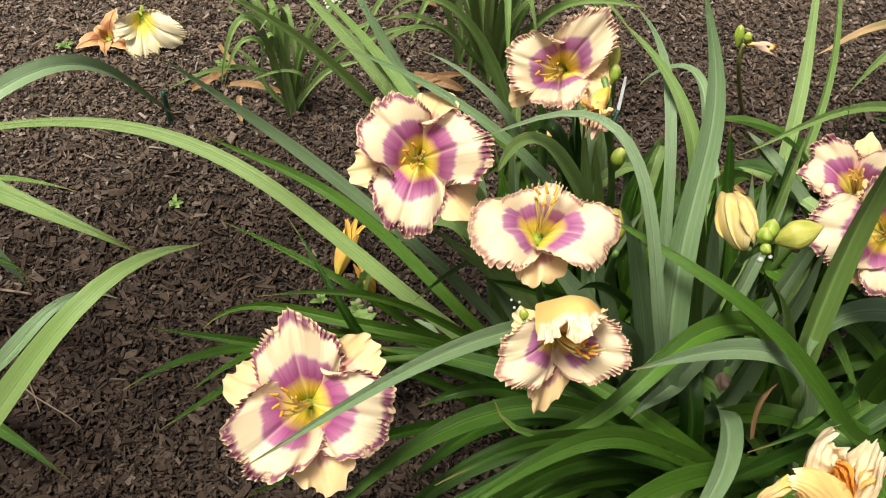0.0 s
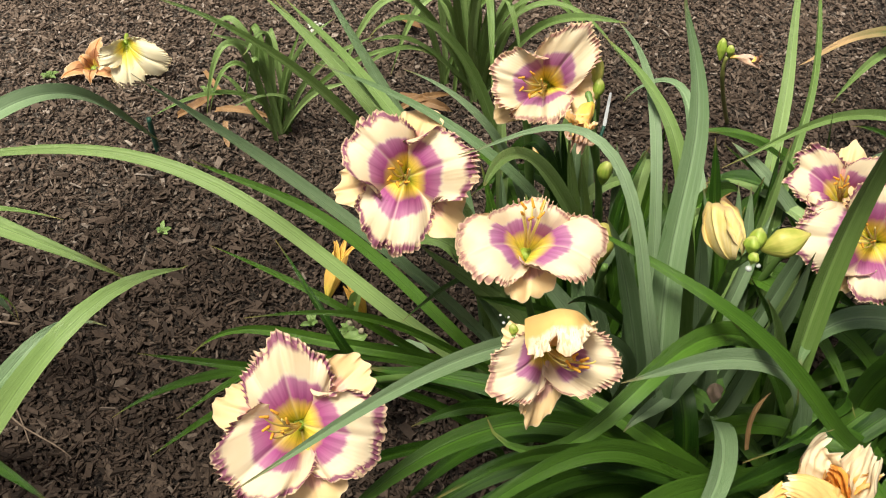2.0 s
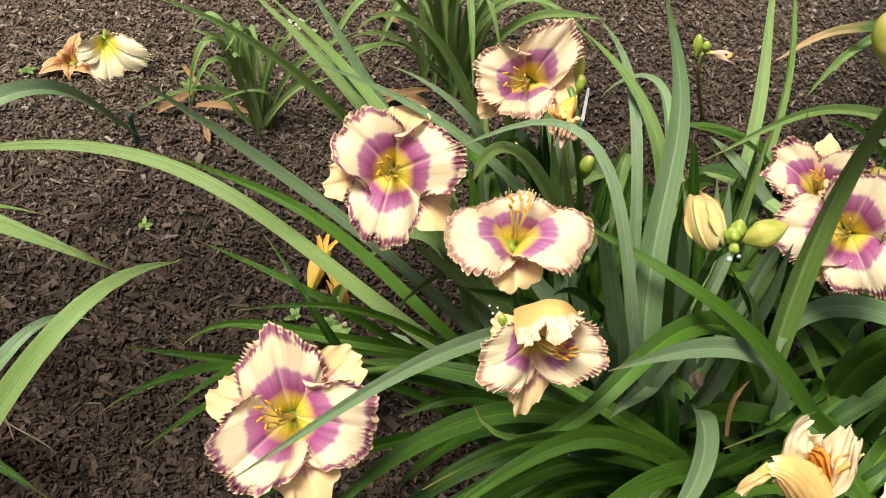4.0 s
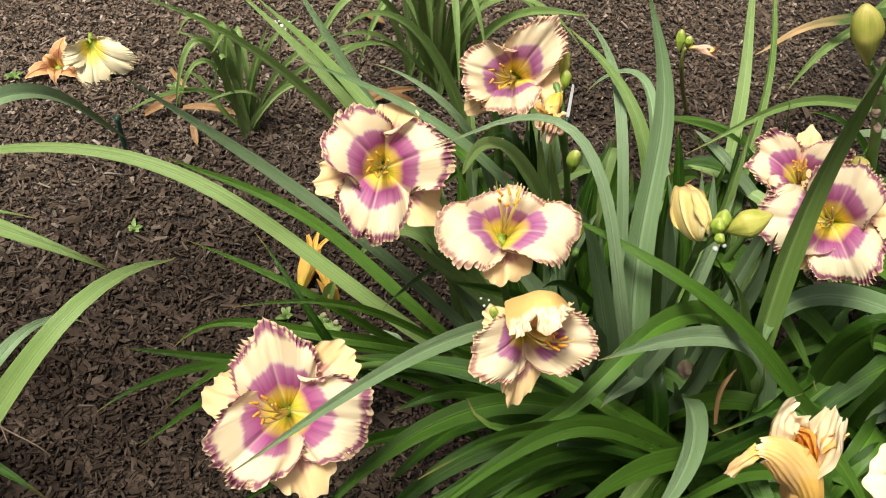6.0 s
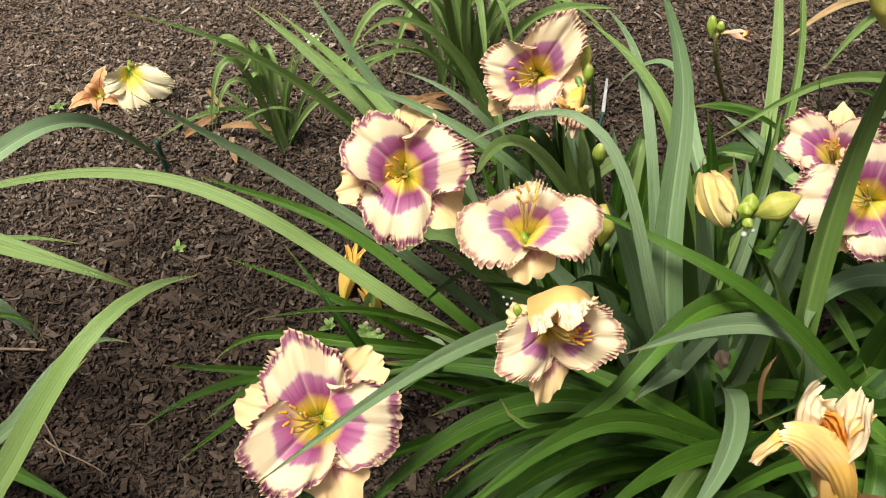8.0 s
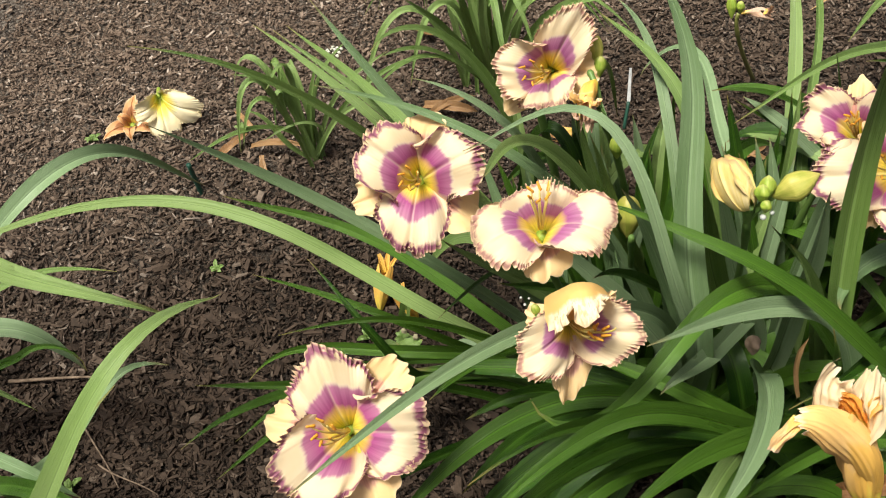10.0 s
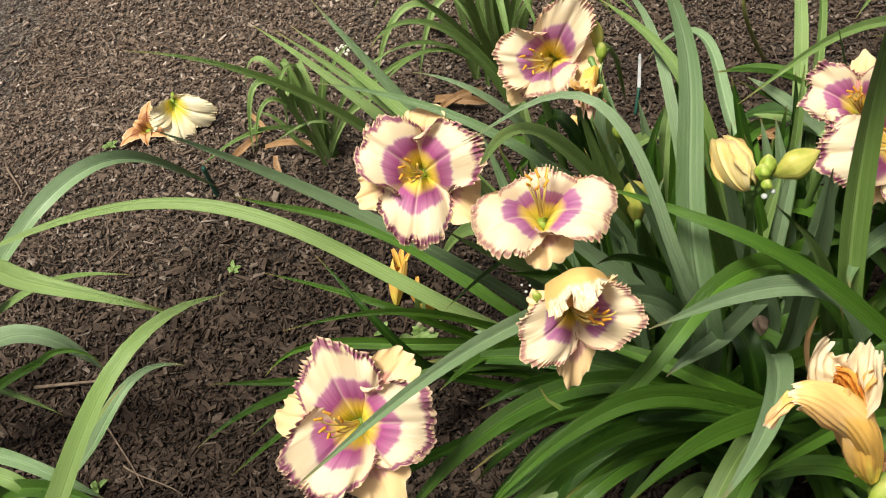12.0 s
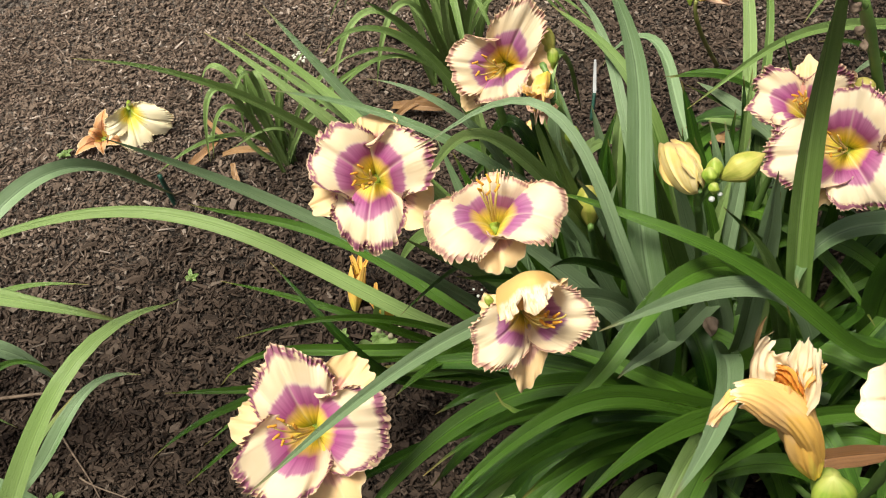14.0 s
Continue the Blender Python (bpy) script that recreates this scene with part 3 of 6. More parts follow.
# ---- ground ----
def ground_height(x, y):
    return 0.010 * noise.noise(Vector((x * 2.1, y * 2.1, 3.0))) + 0.005 * noise.noise(Vector((x * 9, y * 9, 1.0)))


def build_ground():
    n = 180
    s = np.linspace(-1, 1, n)
    xs = 0.1 + 1.3 * s + 58 * s ** 7
    ys = 1.3 + 1.3 * s + 58 * s ** 7
    verts = [(x, y, ground_height(x, y) - 0.006) for y in ys for x in xs]
    faces = [(j * n + i, j * n + i + 1, (j + 1) * n + i + 1, (j + 1) * n + i) for j in range(n - 1) for i in range(n - 1)]
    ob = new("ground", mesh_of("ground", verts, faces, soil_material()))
    return tagged(ob, "dark brown garden soil under a layer of bark mulch", "ground", kind="structure")


def build_chips(count, seed, lo, hi, spread, label, name, flat=0.35, drift=False, slim=(0.18, 0.50)):
    """Loose bark pieces: irregular slabs with skewed ends, lying every way."""
    g = np.random.default_rng(seed)
    if drift:
        x, y = g.normal(spread[0], spread[1], count), g.normal(spread[2], spread[3], count)
    else:
        x, y = g.uniform(spread[0], spread[1], count), g.uniform(spread[2], spread[3], count)
    ln = lo + (hi - lo) * g.beta(1.3, 3.2, count)
    wd = ln * g.uniform(*slim, count)
    th = np.minimum(ln * g.uniform(0.10, 0.25, count), 0.006)
    yaw = g.uniform(0, np.pi * 2, count)
    tilt = g.normal(0, flat, count)
    pitch = g.normal(0, flat * 0.6, count)
    box = np.array([(-1, -1, -1), (1, -1, -1), (1, 1, -1), (-1, 1, -1), (-1, -1, 1), (1, -1, 1), (1, 1, 1), (-1, 1, 1)], float)
    v = np.repeat(box[None], count, 0) * np.stack([ln, wd, th], 1)[:, None, :] * 0.5
    jitter = g.uniform(-0.22, 0.22, (count, 4, 2)) * np.stack([ln, wd], 1)[:, None, :]
    v[:, :4, :2] += jitter
    v[:, 4:, :2] += jitter * 0.8 + g.uniform(-0.04, 0.04, (count, 4, 2)) * ln[:, None, None]
    v[:, 4:, 2] += g.uniform(-0.4, 0.3, (count, 4)) * th[:, None]
    ct, st_ = np.cos(tilt)[:, None], np.sin(tilt)[:, None]
    v[..., 1], v[..., 2] = v[..., 1] * ct - v[..., 2] * st_, v[..., 1] * st_ + v[..., 2] * ct
    cp, sp = np.cos(pitch)[:, None], np.sin(pitch)[:, None]
    v[..., 0], v[..., 2] = v[..., 0] * cp - v[..., 2] * sp, v[..., 0] * sp + v[..., 2] * cp
    cy, sy = np.cos(yaw)[:, None], np.sin(yaw)[:, None]
    v[..., 0], v[..., 1] = v[..., 0] * cy - v[..., 1] * sy, v[..., 0] * sy + v[..., 1] * cy
    hz = np.array([ground_height(a, b) for a, b in zip(x, y)])
    v += np.stack([x, y, hz + g.uniform(-0.003, 0.006, count)], 1)[:, None, :]
    quad = np.array([(0, 3, 2, 1), (4, 5, 6, 7), (0, 1, 5, 4), (1, 2, 6, 5), (2, 3, 7, 6), (3, 0, 4, 7)])
    f = (quad[None] + 8 * np.arange(count)[:, None, None]).reshape(-1, 4)
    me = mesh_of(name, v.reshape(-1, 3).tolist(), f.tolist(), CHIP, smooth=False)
    return tagged(new(name, me), label, "mulch", kind="stuff")


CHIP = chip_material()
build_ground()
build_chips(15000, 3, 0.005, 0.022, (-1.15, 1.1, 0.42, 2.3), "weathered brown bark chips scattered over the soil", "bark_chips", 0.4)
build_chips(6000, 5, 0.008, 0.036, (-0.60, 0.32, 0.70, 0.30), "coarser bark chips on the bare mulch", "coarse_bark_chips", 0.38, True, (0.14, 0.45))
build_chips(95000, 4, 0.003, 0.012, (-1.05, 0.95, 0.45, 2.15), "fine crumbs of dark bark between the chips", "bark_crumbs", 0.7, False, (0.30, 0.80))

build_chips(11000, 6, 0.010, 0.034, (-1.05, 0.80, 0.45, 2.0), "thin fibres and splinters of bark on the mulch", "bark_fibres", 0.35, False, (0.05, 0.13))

# ---- plants ----
main = plant("daylily_clump", 0.30, 0.90, "flowering daylily clump with long green strap leaves in bark mulch", group="daylily clumps")
left = plant("daylily_clump", -0.75, 0.75, "daylily with pale green arching leaves beside bare mulch", group="daylily clumps")
c1 = plant("daylily_clump", -0.30, 1.47, "small young daylily clump with a few tan dead leaves", group="daylily clumps")
c2 = plant("daylily_clump", 0.05, 1.62, "bushy green daylily clump without flowers", group="daylily clumps")
right = plant("daylily_clump", 0.85, 0.95, "daylily with broad dark leaves and dried leaf tips", group="daylily clumps")

leaf(main, 0.015, [(0.186, 0.84, -0.005), (0.212, 0.834, 0.164), (0.151, 0.708, 0.383), (-0.136, 0.796, 0.296), (-0.095, 0.964, 0.568), (-0.347, 0.931, 0.554), (-0.60, 0.80, 0.53)], 'y', 0)
leaf(main, 0.014, [(0.182, 0.91, -0.005), (0.162, 0.88, 0.14), (-0.014, 0.912, 0.181), (-0.021, 1.07, 0.26), (-0.211, 1.051, 0.283), (-0.288, 1.024, 0.382)], 'g', 0)
leaf(main, 0.013, [(0.204, 0.87, -0.005), (0.192, 0.877, 0.162), (0.094, 0.769, 0.364), (-0.018, 0.898, 0.438), (-0.218, 0.894, 0.581), (-0.216, 0.782, 0.74)], 's', -14)
leaf(main, 0.012, [(0.215, 0.923, -0.005), (0.189, 0.933, 0.181), (0.055, 0.984, 0.342), (-0.038, 0.94, 0.492), (-0.057, 0.876, 0.707), (-0.206, 0.804, 0.809)], 'y', 0)
leaf(main, 0.012, [(0.209, 0.879, -0.005), (0.24, 0.853, 0.189), (0.098, 0.895, 0.319), (0.111, 0.83, 0.473), (-0.041, 0.84, 0.717), (-0.159, 1.005, 0.667)], 'y', 0)
leaf(main, 0.013, [(0.216, 0.91, -0.005), (0.233, 0.907, 0.162), (0.119, 0.888, 0.278), (0.079, 0.966, 0.446), (-0.05, 1.02, 0.516), (-0.165, 1.089, 0.594)], 'y', 0)
leaf(main, 0.012, [(0.214, 0.857, -0.005), (0.207, 0.928, 0.172), (0.235, 0.643, 0.383), (-0.008, 0.839, 0.755), (-0.07, 1.089, 0.481), (-0.186, 1.226, 0.496)], 'y', 0)
leaf(main, 0.016, [(0.219, 0.922, -0.005), (0.241, 0.898, 0.167), (0.066, 0.963, 0.244), (0.05, 1.025, 0.378), (-0.034, 1.033, 0.516), (-0.116, 1.114, 0.613)], 's', 0)
leaf(main, 0.012, [(0.247, 0.884, -0.005), (0.24, 0.886, 0.097), (0.273, 0.866, 0.28), (0.224, 0.957, 0.345), (0.185, 0.849, 0.409), (0.197, 0.743, 0.694), (0.019, 0.905, 0.616), (-0.079, 0.876, 0.682)], 's', 0)
leaf(main, 0.012, [(0.229, 0.998, -0.005), (0.237, 1.022, 0.12), (0.111, 1.168, 0.202), (0.19, 1.023, 0.328), (0.116, 1.044, 0.493), (-0.008, 1.064, 0.516)], 's', 0)
leaf(main, 0.015, [(0.225, 1.042, -0.005), (0.148, 1.201, 0.024), (0.171, 1.202, 0.186), (0.092, 1.101, 0.31), (0.124, 1.251, 0.437), (-0.008, 1.153, 0.58), (-0.043, 1.027, 0.593)], 'y', 0)
leaf(main, 0.012, [(0.298, 0.798, -0.005), (0.315, 0.775, 0.084), (0.283, 0.812, 0.169), (0.3, 0.716, 0.228), (0.369, 0.694, 0.356), (0.31, 0.772, 0.454), (0.186, 0.64, 0.434), (0.249, 0.619, 0.576), (0.318, 0.944, 0.804), (0.125, 0.835, 0.613), (0.065, 0.809, 0.634)], 's', 0)
leaf(main, 0.019, [(0.346, 0.898, -0.005), (0.342, 0.893, 0.083), (0.472, 0.852, 0.207), (0.331, 0.952, 0.273), (0.319, 0.944, 0.342), (0.405, 0.941, 0.521), (0.273, 1.056, 0.535), (0.236, 1.133, 0.528)], 'y', 0)
leaf(main, 0.012, [(0.311, 0.882, -0.005), (0.31, 0.857, 0.136), (0.368, 0.826, 0.248), (0.261, 0.909, 0.322), (0.322, 0.915, 0.611), (0.299, 1.134, 0.493), (0.27, 1.234, 0.472)], 's', 0)
leaf(main, 0.026, [(0.294, 0.796, -0.005), (0.305, 0.766, 0.077), (0.289, 0.766, 0.161), (0.261, 0.804, 0.238), (0.333, 0.692, 0.32), (0.349, 0.606, 0.412), (0.212, 0.725, 0.496), (0.223, 0.804, 0.568), (0.374, 0.794, 0.631), (0.274, 0.896, 0.683), (0.264, 0.916, 0.761)], 's', 0)
leaf(main, 0.019, [(0.375, 0.947, -0.005), (0.376, 0.958, 0.054), (0.444, 0.906, 0.167), (0.452, 0.969, 0.161), (0.477, 1.108, 0.196), (0.447, 1.176, 0.25), (0.349, 1.17, 0.166), (0.424, 1.243, 0.187), (0.517, 1.409, 0.363), (0.346, 1.398, 0.233), (0.333, 1.393, 0.184)], 's', 0)
leaf(main, 0.016, [(0.393, 0.911, -0.005), (0.369, 0.932, 0.063), (0.493, 0.829, 0.159), (0.529, 0.882, 0.22), (0.435, 1.031, 0.254), (0.439, 1.072, 0.298), (0.526, 1.094, 0.346), (0.529, 1.186, 0.381), (0.505, 1.258, 0.417), (0.532, 1.313, 0.463), (0.534, 1.374, 0.513)], 'y', 0)
leaf(main, 0.012, [(0.396, 0.902, -0.005), (0.389, 0.911, 0.068), (0.438, 0.869, 0.139), (0.553, 0.838, 0.209), (0.49, 0.927, 0.277), (0.399, 1.02, 0.332), (0.479, 1.038, 0.376), (0.554, 1.081, 0.422), (0.519, 1.165, 0.467), (0.525, 1.219, 0.508), (0.522, 1.273, 0.561)], 'y', 0)
leaf(main, 0.025, [(0.543, 0.879, -0.005), (0.531, 0.878, 0.148), (0.392, 0.482, 0.242), (0.463, 0.921, 0.423), (0.479, 0.85, 0.571), (0.474, 0.819, 0.747), (0.425, 0.752, 0.88)], 'y', 0)
leaf(right, 0.013, [(0.834, 1.078, -0.005), (0.843, 1.119, 0.086), (0.821, 1.036, 0.132), (0.939, 1.238, 0.291), (0.886, 1.321, 0.386), (0.691, 1.106, 0.355), (0.649, 1.056, 0.397), (0.634, 1.152, 0.498), (0.51, 1.053, 0.504), (0.452, 0.986, 0.516), (0.372, 0.96, 0.481)], 'y', 0)
leaf(main, 0.017, [(0.663, 0.843, -0.005), (0.651, 0.798, 0.073), (0.623, 0.804, 0.149), (0.636, 0.809, 0.266), (0.574, 0.645, 0.3), (0.46, 0.572, 0.297), (0.452, 0.71, 0.411), (0.452, 0.728, 0.544), (0.314, 0.644, 0.554), (0.258, 0.762, 0.581), (0.183, 0.792, 0.561)], 'g', 0)
leaf(main, 0.021, [(0.556, 0.854, -0.005), (0.554, 0.857, 0.092), (0.52, 0.676, 0.116), (0.447, 0.659, 0.166), (0.482, 0.758, 0.296), (0.522, 0.746, 0.423), (0.417, 0.72, 0.48), (0.318, 0.691, 0.502), (0.285, 0.635, 0.562), (0.213, 0.591, 0.596)], 's', 0)
leaf(main, 0.021, [(0.488, 0.897, -0.005), (0.497, 0.87, 0.069), (0.492, 0.846, 0.183), (0.425, 0.894, 0.272), (0.472, 0.797, 0.292), (0.527, 0.656, 0.381), (0.335, 0.782, 0.555), (0.214, 0.831, 0.592), (0.342, 0.528, 0.497), (0.122, 0.544, 0.452), (0.107, 0.64, 0.439)], 'g', 0)
leaf(main, 0.019, [(0.493, 0.897, -0.005), (0.493, 1.014, 0.157), (0.342, 0.839, 0.226), (0.355, 0.746, 0.31), (0.27, 0.679, 0.421), (0.227, 0.586, 0.521)], 's', 0)
leaf(right, 0.029, [(0.823, 0.883, -0.005), (0.818, 0.884, 0.084), (0.902, 0.832, 0.22), (0.777, 0.76, 0.29), (0.668, 0.835, 0.334), (0.591, 0.948, 0.373), (0.459, 0.807, 0.357), (0.445, 0.732, 0.412)], 's', 0)
leaf(right, 0.047, [(0.715, 0.861, -0.005), (0.704, 0.857, 0.058), (0.529, 0.709, -0.049), (0.575, 0.774, 0.066), (0.646, 0.857, 0.209), (0.573, 0.79, 0.201), (0.549, 0.777, 0.245), (0.592, 0.824, 0.358), (0.585, 0.774, 0.395), (0.59, 0.737, 0.445), (0.591, 0.709, 0.5)], 'g', 0)
leaf(right, 0.046, [(0.723, 0.856, -0.005), (0.711, 0.854, 0.058), (0.548, 0.706, -0.048), (0.587, 0.765, 0.064), (0.66, 0.839, 0.206), (0.612, 0.755, 0.201), (0.594, 0.725, 0.24), (0.621, 0.767, 0.343), (0.6, 0.735, 0.383), (0.594, 0.721, 0.442), (0.585, 0.708, 0.5)], 'g', 0)
leaf(main, 0.025, [(0.449, 0.8, -0.005), (0.389, 0.799, 0.135), (0.36, 0.776, 0.264), (0.361, 0.716, 0.366), (0.365, 0.633, 0.44), (0.328, 0.553, 0.487), (0.25, 0.467, 0.504)], 's', 0)
leaf(main, 0.012, [(0.438, 0.834, -0.005), (0.498, 0.839, 0.062), (0.431, 0.822, 0.099), (0.445, 0.829, 0.181), (0.64, 0.843, 0.259), (0.666, 0.8, 0.284), (0.467, 0.715, 0.338), (0.426, 0.687, 0.381), (0.504, 0.703, 0.357), (0.397, 0.599, 0.504), (0.357, 0.605, 0.438)], 'g', 0)
leaf(main, 0.015, [(0.401, 0.811, -0.005), (0.384, 0.82, 0.067), (0.533, 0.73, 0.071), (0.549, 0.701, 0.114), (0.423, 0.756, 0.211), (0.433, 0.715, 0.267), (0.468, 0.664, 0.308), (0.416, 0.707, 0.374), (0.417, 0.634, 0.435), (0.404, 0.659, 0.493)], 'g', 0)
leaf(main, 0.016, [(0.452, 0.834, -0.005), (0.441, 0.823, 0.047), (0.517, 0.846, 0.122), (0.743, 0.812, 0.188), (0.613, 0.743, 0.205), (0.392, 0.714, 0.23), (0.462, 0.693, 0.29), (0.478, 0.651, 0.336), (0.345, 0.62, 0.373), (0.351, 0.582, 0.423), (0.309, 0.545, 0.47)], 'g', 0)
leaf(main, 0.016, [(0.449, 0.784, -0.005), (0.472, 0.764, 0.045), (0.444, 0.799, 0.107), (0.703, 0.681, 0.158), (0.699, 0.624, 0.188), (0.419, 0.706, 0.23), (0.413, 0.687, 0.277), (0.481, 0.601, 0.308), (0.343, 0.603, 0.343), (0.334, 0.558, 0.382), (0.295, 0.521, 0.42)], 'g', 0)
leaf(main, 0.018, [(0.472, 0.791, -0.005), (0.465, 0.75, 0.069), (0.458, 0.78, 0.188), (0.439, 0.72, 0.271), (0.402, 0.579, 0.271), (0.354, 0.578, 0.357), (0.272, 0.629, 0.485), (0.206, 0.599, 0.493), (0.214, 0.566, 0.569), (0.097, 0.448, 0.684), (0.054, 0.44, 0.572)], 'g', 0)
leaf(main, 0.013, [(0.469, 0.8, -0.005), (0.453, 0.803, 0.084), (0.464, 0.725, 0.208), (0.373, 0.634, 0.225), (0.276, 0.7, 0.251), (0.264, 0.661, 0.415), (0.22, 0.55, 0.507), (0.14, 0.61, 0.434), (0.146, 0.491, 0.688), (0.059, 0.459, 0.631)], 'g', 0)
leaf(main, 0.020, [(0.47, 0.777, -0.005), (0.474, 0.691, 0.156), (0.263, 0.709, 0.247), (0.215, 0.623, 0.391), (0.142, 0.534, 0.518), (0.072, 0.422, 0.621)], 'g', 0)
leaf(main, 0.020, [(0.509, 0.787, -0.005), (0.508, 0.794, 0.177), (0.44, 0.62, 0.237), (0.358, 0.633, 0.409), (0.253, 0.548, 0.494), (0.167, 0.442, 0.571)], 'g', 0)
leaf(main, 0.026, [(0.481, 0.796, -0.005), (0.53, 0.771, 0.198), (0.389, 0.538, 0.15), (0.275, 0.724, 0.462), (0.101, 0.705, 0.385), (-0.036, 0.757, 0.327)], 'g', 0)
leaf(main, 0.021, [(0.482, 0.8, -0.005), (0.481, 0.763, 0.055), (0.458, 0.802, 0.121), (0.478, 0.727, 0.186), (0.45, 0.612, 0.225), (0.363, 0.649, 0.241), (0.345, 0.676, 0.284), (0.346, 0.6, 0.398), (0.245, 0.646, 0.466), (0.196, 0.702, 0.397), (0.149, 0.73, 0.38)], 'g', 0)
leaf(main, 0.015, [(0.262, 0.81, -0.005), (0.229, 0.807, 0.138), (0.461, 0.787, 0.473), (0.097, 0.75, 0.494), (0.059, 0.588, 0.615), (-0.082, 0.463, 0.627)], 's', 0)
leaf(main, 0.008, [(0.217, 0.855, -0.005), (0.229, 0.875, 0.168), (0.088, 0.764, 0.245), (0.046, 0.786, 0.407), (-0.015, 0.705, 0.532), (-0.106, 0.619, 0.62)], 'g', 0)
leaf(main, 0.009, [(0.149, 0.892, -0.005), (0.116, 0.902, 0.13), (-0.049, 0.93, 0.073), (0.042, 0.768, 0.382), (-0.151, 0.901, 0.303), (-0.239, 0.901, 0.358)], 'g', 0)
leaf(main, 0.011, [(0.128, 0.827, -0.005), (0.141, 0.79, 0.134), (-0.065, 0.877, 0.198), (-0.001, 0.679, 0.265), (-0.041, 0.694, 0.498), (-0.128, 0.814, 0.485)], 'g', 0)
leaf(main, 0.014, [(0.145, 0.884, -0.005), (0.147, 0.884, 0.117), (0.021, 0.916, 0.215), (-0.057, 0.792, 0.173), (-0.17, 0.881, 0.329), (-0.238, 0.766, 0.32)], 'g', 0)
leaf(main, 0.012, [(0.149, 0.89, -0.005), (0.075, 0.929, 0.103), (-0.062, 0.847, 0.116), (-0.101, 0.796, 0.244), (-0.198, 0.757, 0.311), (-0.27, 0.711, 0.404)], 'g', 0)
leaf(main, 0.013, [(0.149, 0.893, -0.005), (0.06, 0.926, 0.093), (-0.064, 0.845, 0.129), (-0.128, 0.827, 0.25), (-0.247, 0.76, 0.303), (-0.291, 0.652, 0.366)], 'g', 0)
leaf(main, 0.010, [(0.13, 0.907, -0.005), (0.004, 0.976, 0.08), (-0.081, 0.852, 0.134), (-0.113, 0.826, 0.316), (-0.176, 0.708, 0.359), (-0.193, 0.607, 0.457)], 'g', 0)
leaf(main, 0.012, [(0.14, 0.885, -0.005), (0.029, 0.914, 0.084), (-0.069, 0.835, 0.146), (-0.121, 0.789, 0.303), (-0.175, 0.678, 0.357), (-0.214, 0.574, 0.441)], 'g', 0)
leaf(main, 0.007, [(0.239, 0.976, -0.005), (0.237, 0.934, 0.05), (0.242, 1.138, 0.167), (0.182, 1.109, 0.206), (0.128, 0.92, 0.221), (0.11, 0.932, 0.294), (0.082, 0.936, 0.347), (0.048, 0.816, 0.373), (0.034, 0.787, 0.427), (0.017, 0.726, 0.47)], 'g', 0)
leaf(main, 0.012, [(0.29, 0.91, -0.005), (0.297, 0.914, 0.079), (0.347, 0.977, 0.206), (0.218, 0.871, 0.231), (0.187, 0.85, 0.31), (0.171, 0.828, 0.389), (0.115, 0.769, 0.447), (0.086, 0.73, 0.52)], 'g', 0)
leaf(main, 0.012, [(0.308, 0.91, -0.005), (0.348, 0.957, 0.125), (0.309, 0.918, 0.234), (0.252, 0.836, 0.329), (0.223, 0.81, 0.439), (0.181, 0.724, 0.52)], 'g', 0)
leaf(main, 0.021, [(0.42, 0.817, -0.005), (0.414, 0.768, 0.064), (0.407, 0.838, 0.176), (0.396, 0.711, 0.236), (0.344, 0.561, 0.248), (0.278, 0.671, 0.334), (0.222, 0.748, 0.435), (0.14, 0.64, 0.449), (0.042, 0.613, 0.445), (-0.002, 0.554, 0.445), (-0.044, 0.479, 0.462)], 'g', 0)
leaf(main, 0.012, [(0.152, 0.807, -0.005), (0.138, 0.81, 0.134), (0.007, 0.729, 0.155), (-0.034, 0.68, 0.266), (-0.083, 0.594, 0.333), (-0.122, 0.522, 0.42)], 'g', 0)
leaf(right, 0.022, [(0.716, 0.952, -0.005), (0.702, 0.93, 0.164), (0.695, 1.063, 0.102), (0.56, 0.787, 0.469), (0.491, 1.044, 0.383), (0.407, 1.087, 0.33)], 'y', 0)
leaf(main, 0.015, [(0.457, 0.983, -0.005), (0.496, 1.002, 0.041), (0.438, 0.974, 0.109), (0.645, 1.059, 0.128), (0.712, 1.105, 0.156), (0.512, 1.036, 0.239), (0.486, 1.026, 0.306), (0.555, 1.064, 0.336), (0.447, 1.031, 0.383), (0.422, 1.023, 0.427), (0.383, 1.012, 0.47)], 'g', 0)
leaf(main, 0.013, [(0.469, 0.996, -0.005), (0.488, 1.009, 0.053), (0.495, 1.004, 0.119), (0.749, 1.121, 0.132), (0.682, 1.122, 0.185), (0.454, 1.031, 0.287), (0.53, 1.05, 0.349), (0.571, 1.081, 0.392), (0.414, 1.035, 0.456), (0.404, 1.013, 0.486), (0.347, 0.978, 0.52)], 'g', 0)
leaf(main, 0.010, [(0.471, 1.012, -0.005), (0.458, 1.002, 0.079), (0.721, 1.175, 0.048), (0.674, 1.145, 0.139), (0.497, 1.027, 0.277), (0.558, 1.08, 0.314), (0.537, 1.055, 0.395), (0.505, 1.012, 0.481), (0.483, 0.989, 0.553)], 'g', 0)
leaf(right, 0.013, [(0.847, 1.058, -0.005), (0.889, 1.131, 0.071), (0.859, 1.222, 0.121), (0.711, 1.097, 0.21), (0.77, 1.178, 0.3), (0.663, 1.162, 0.374), (0.586, 1.13, 0.4)], 'g', 0)
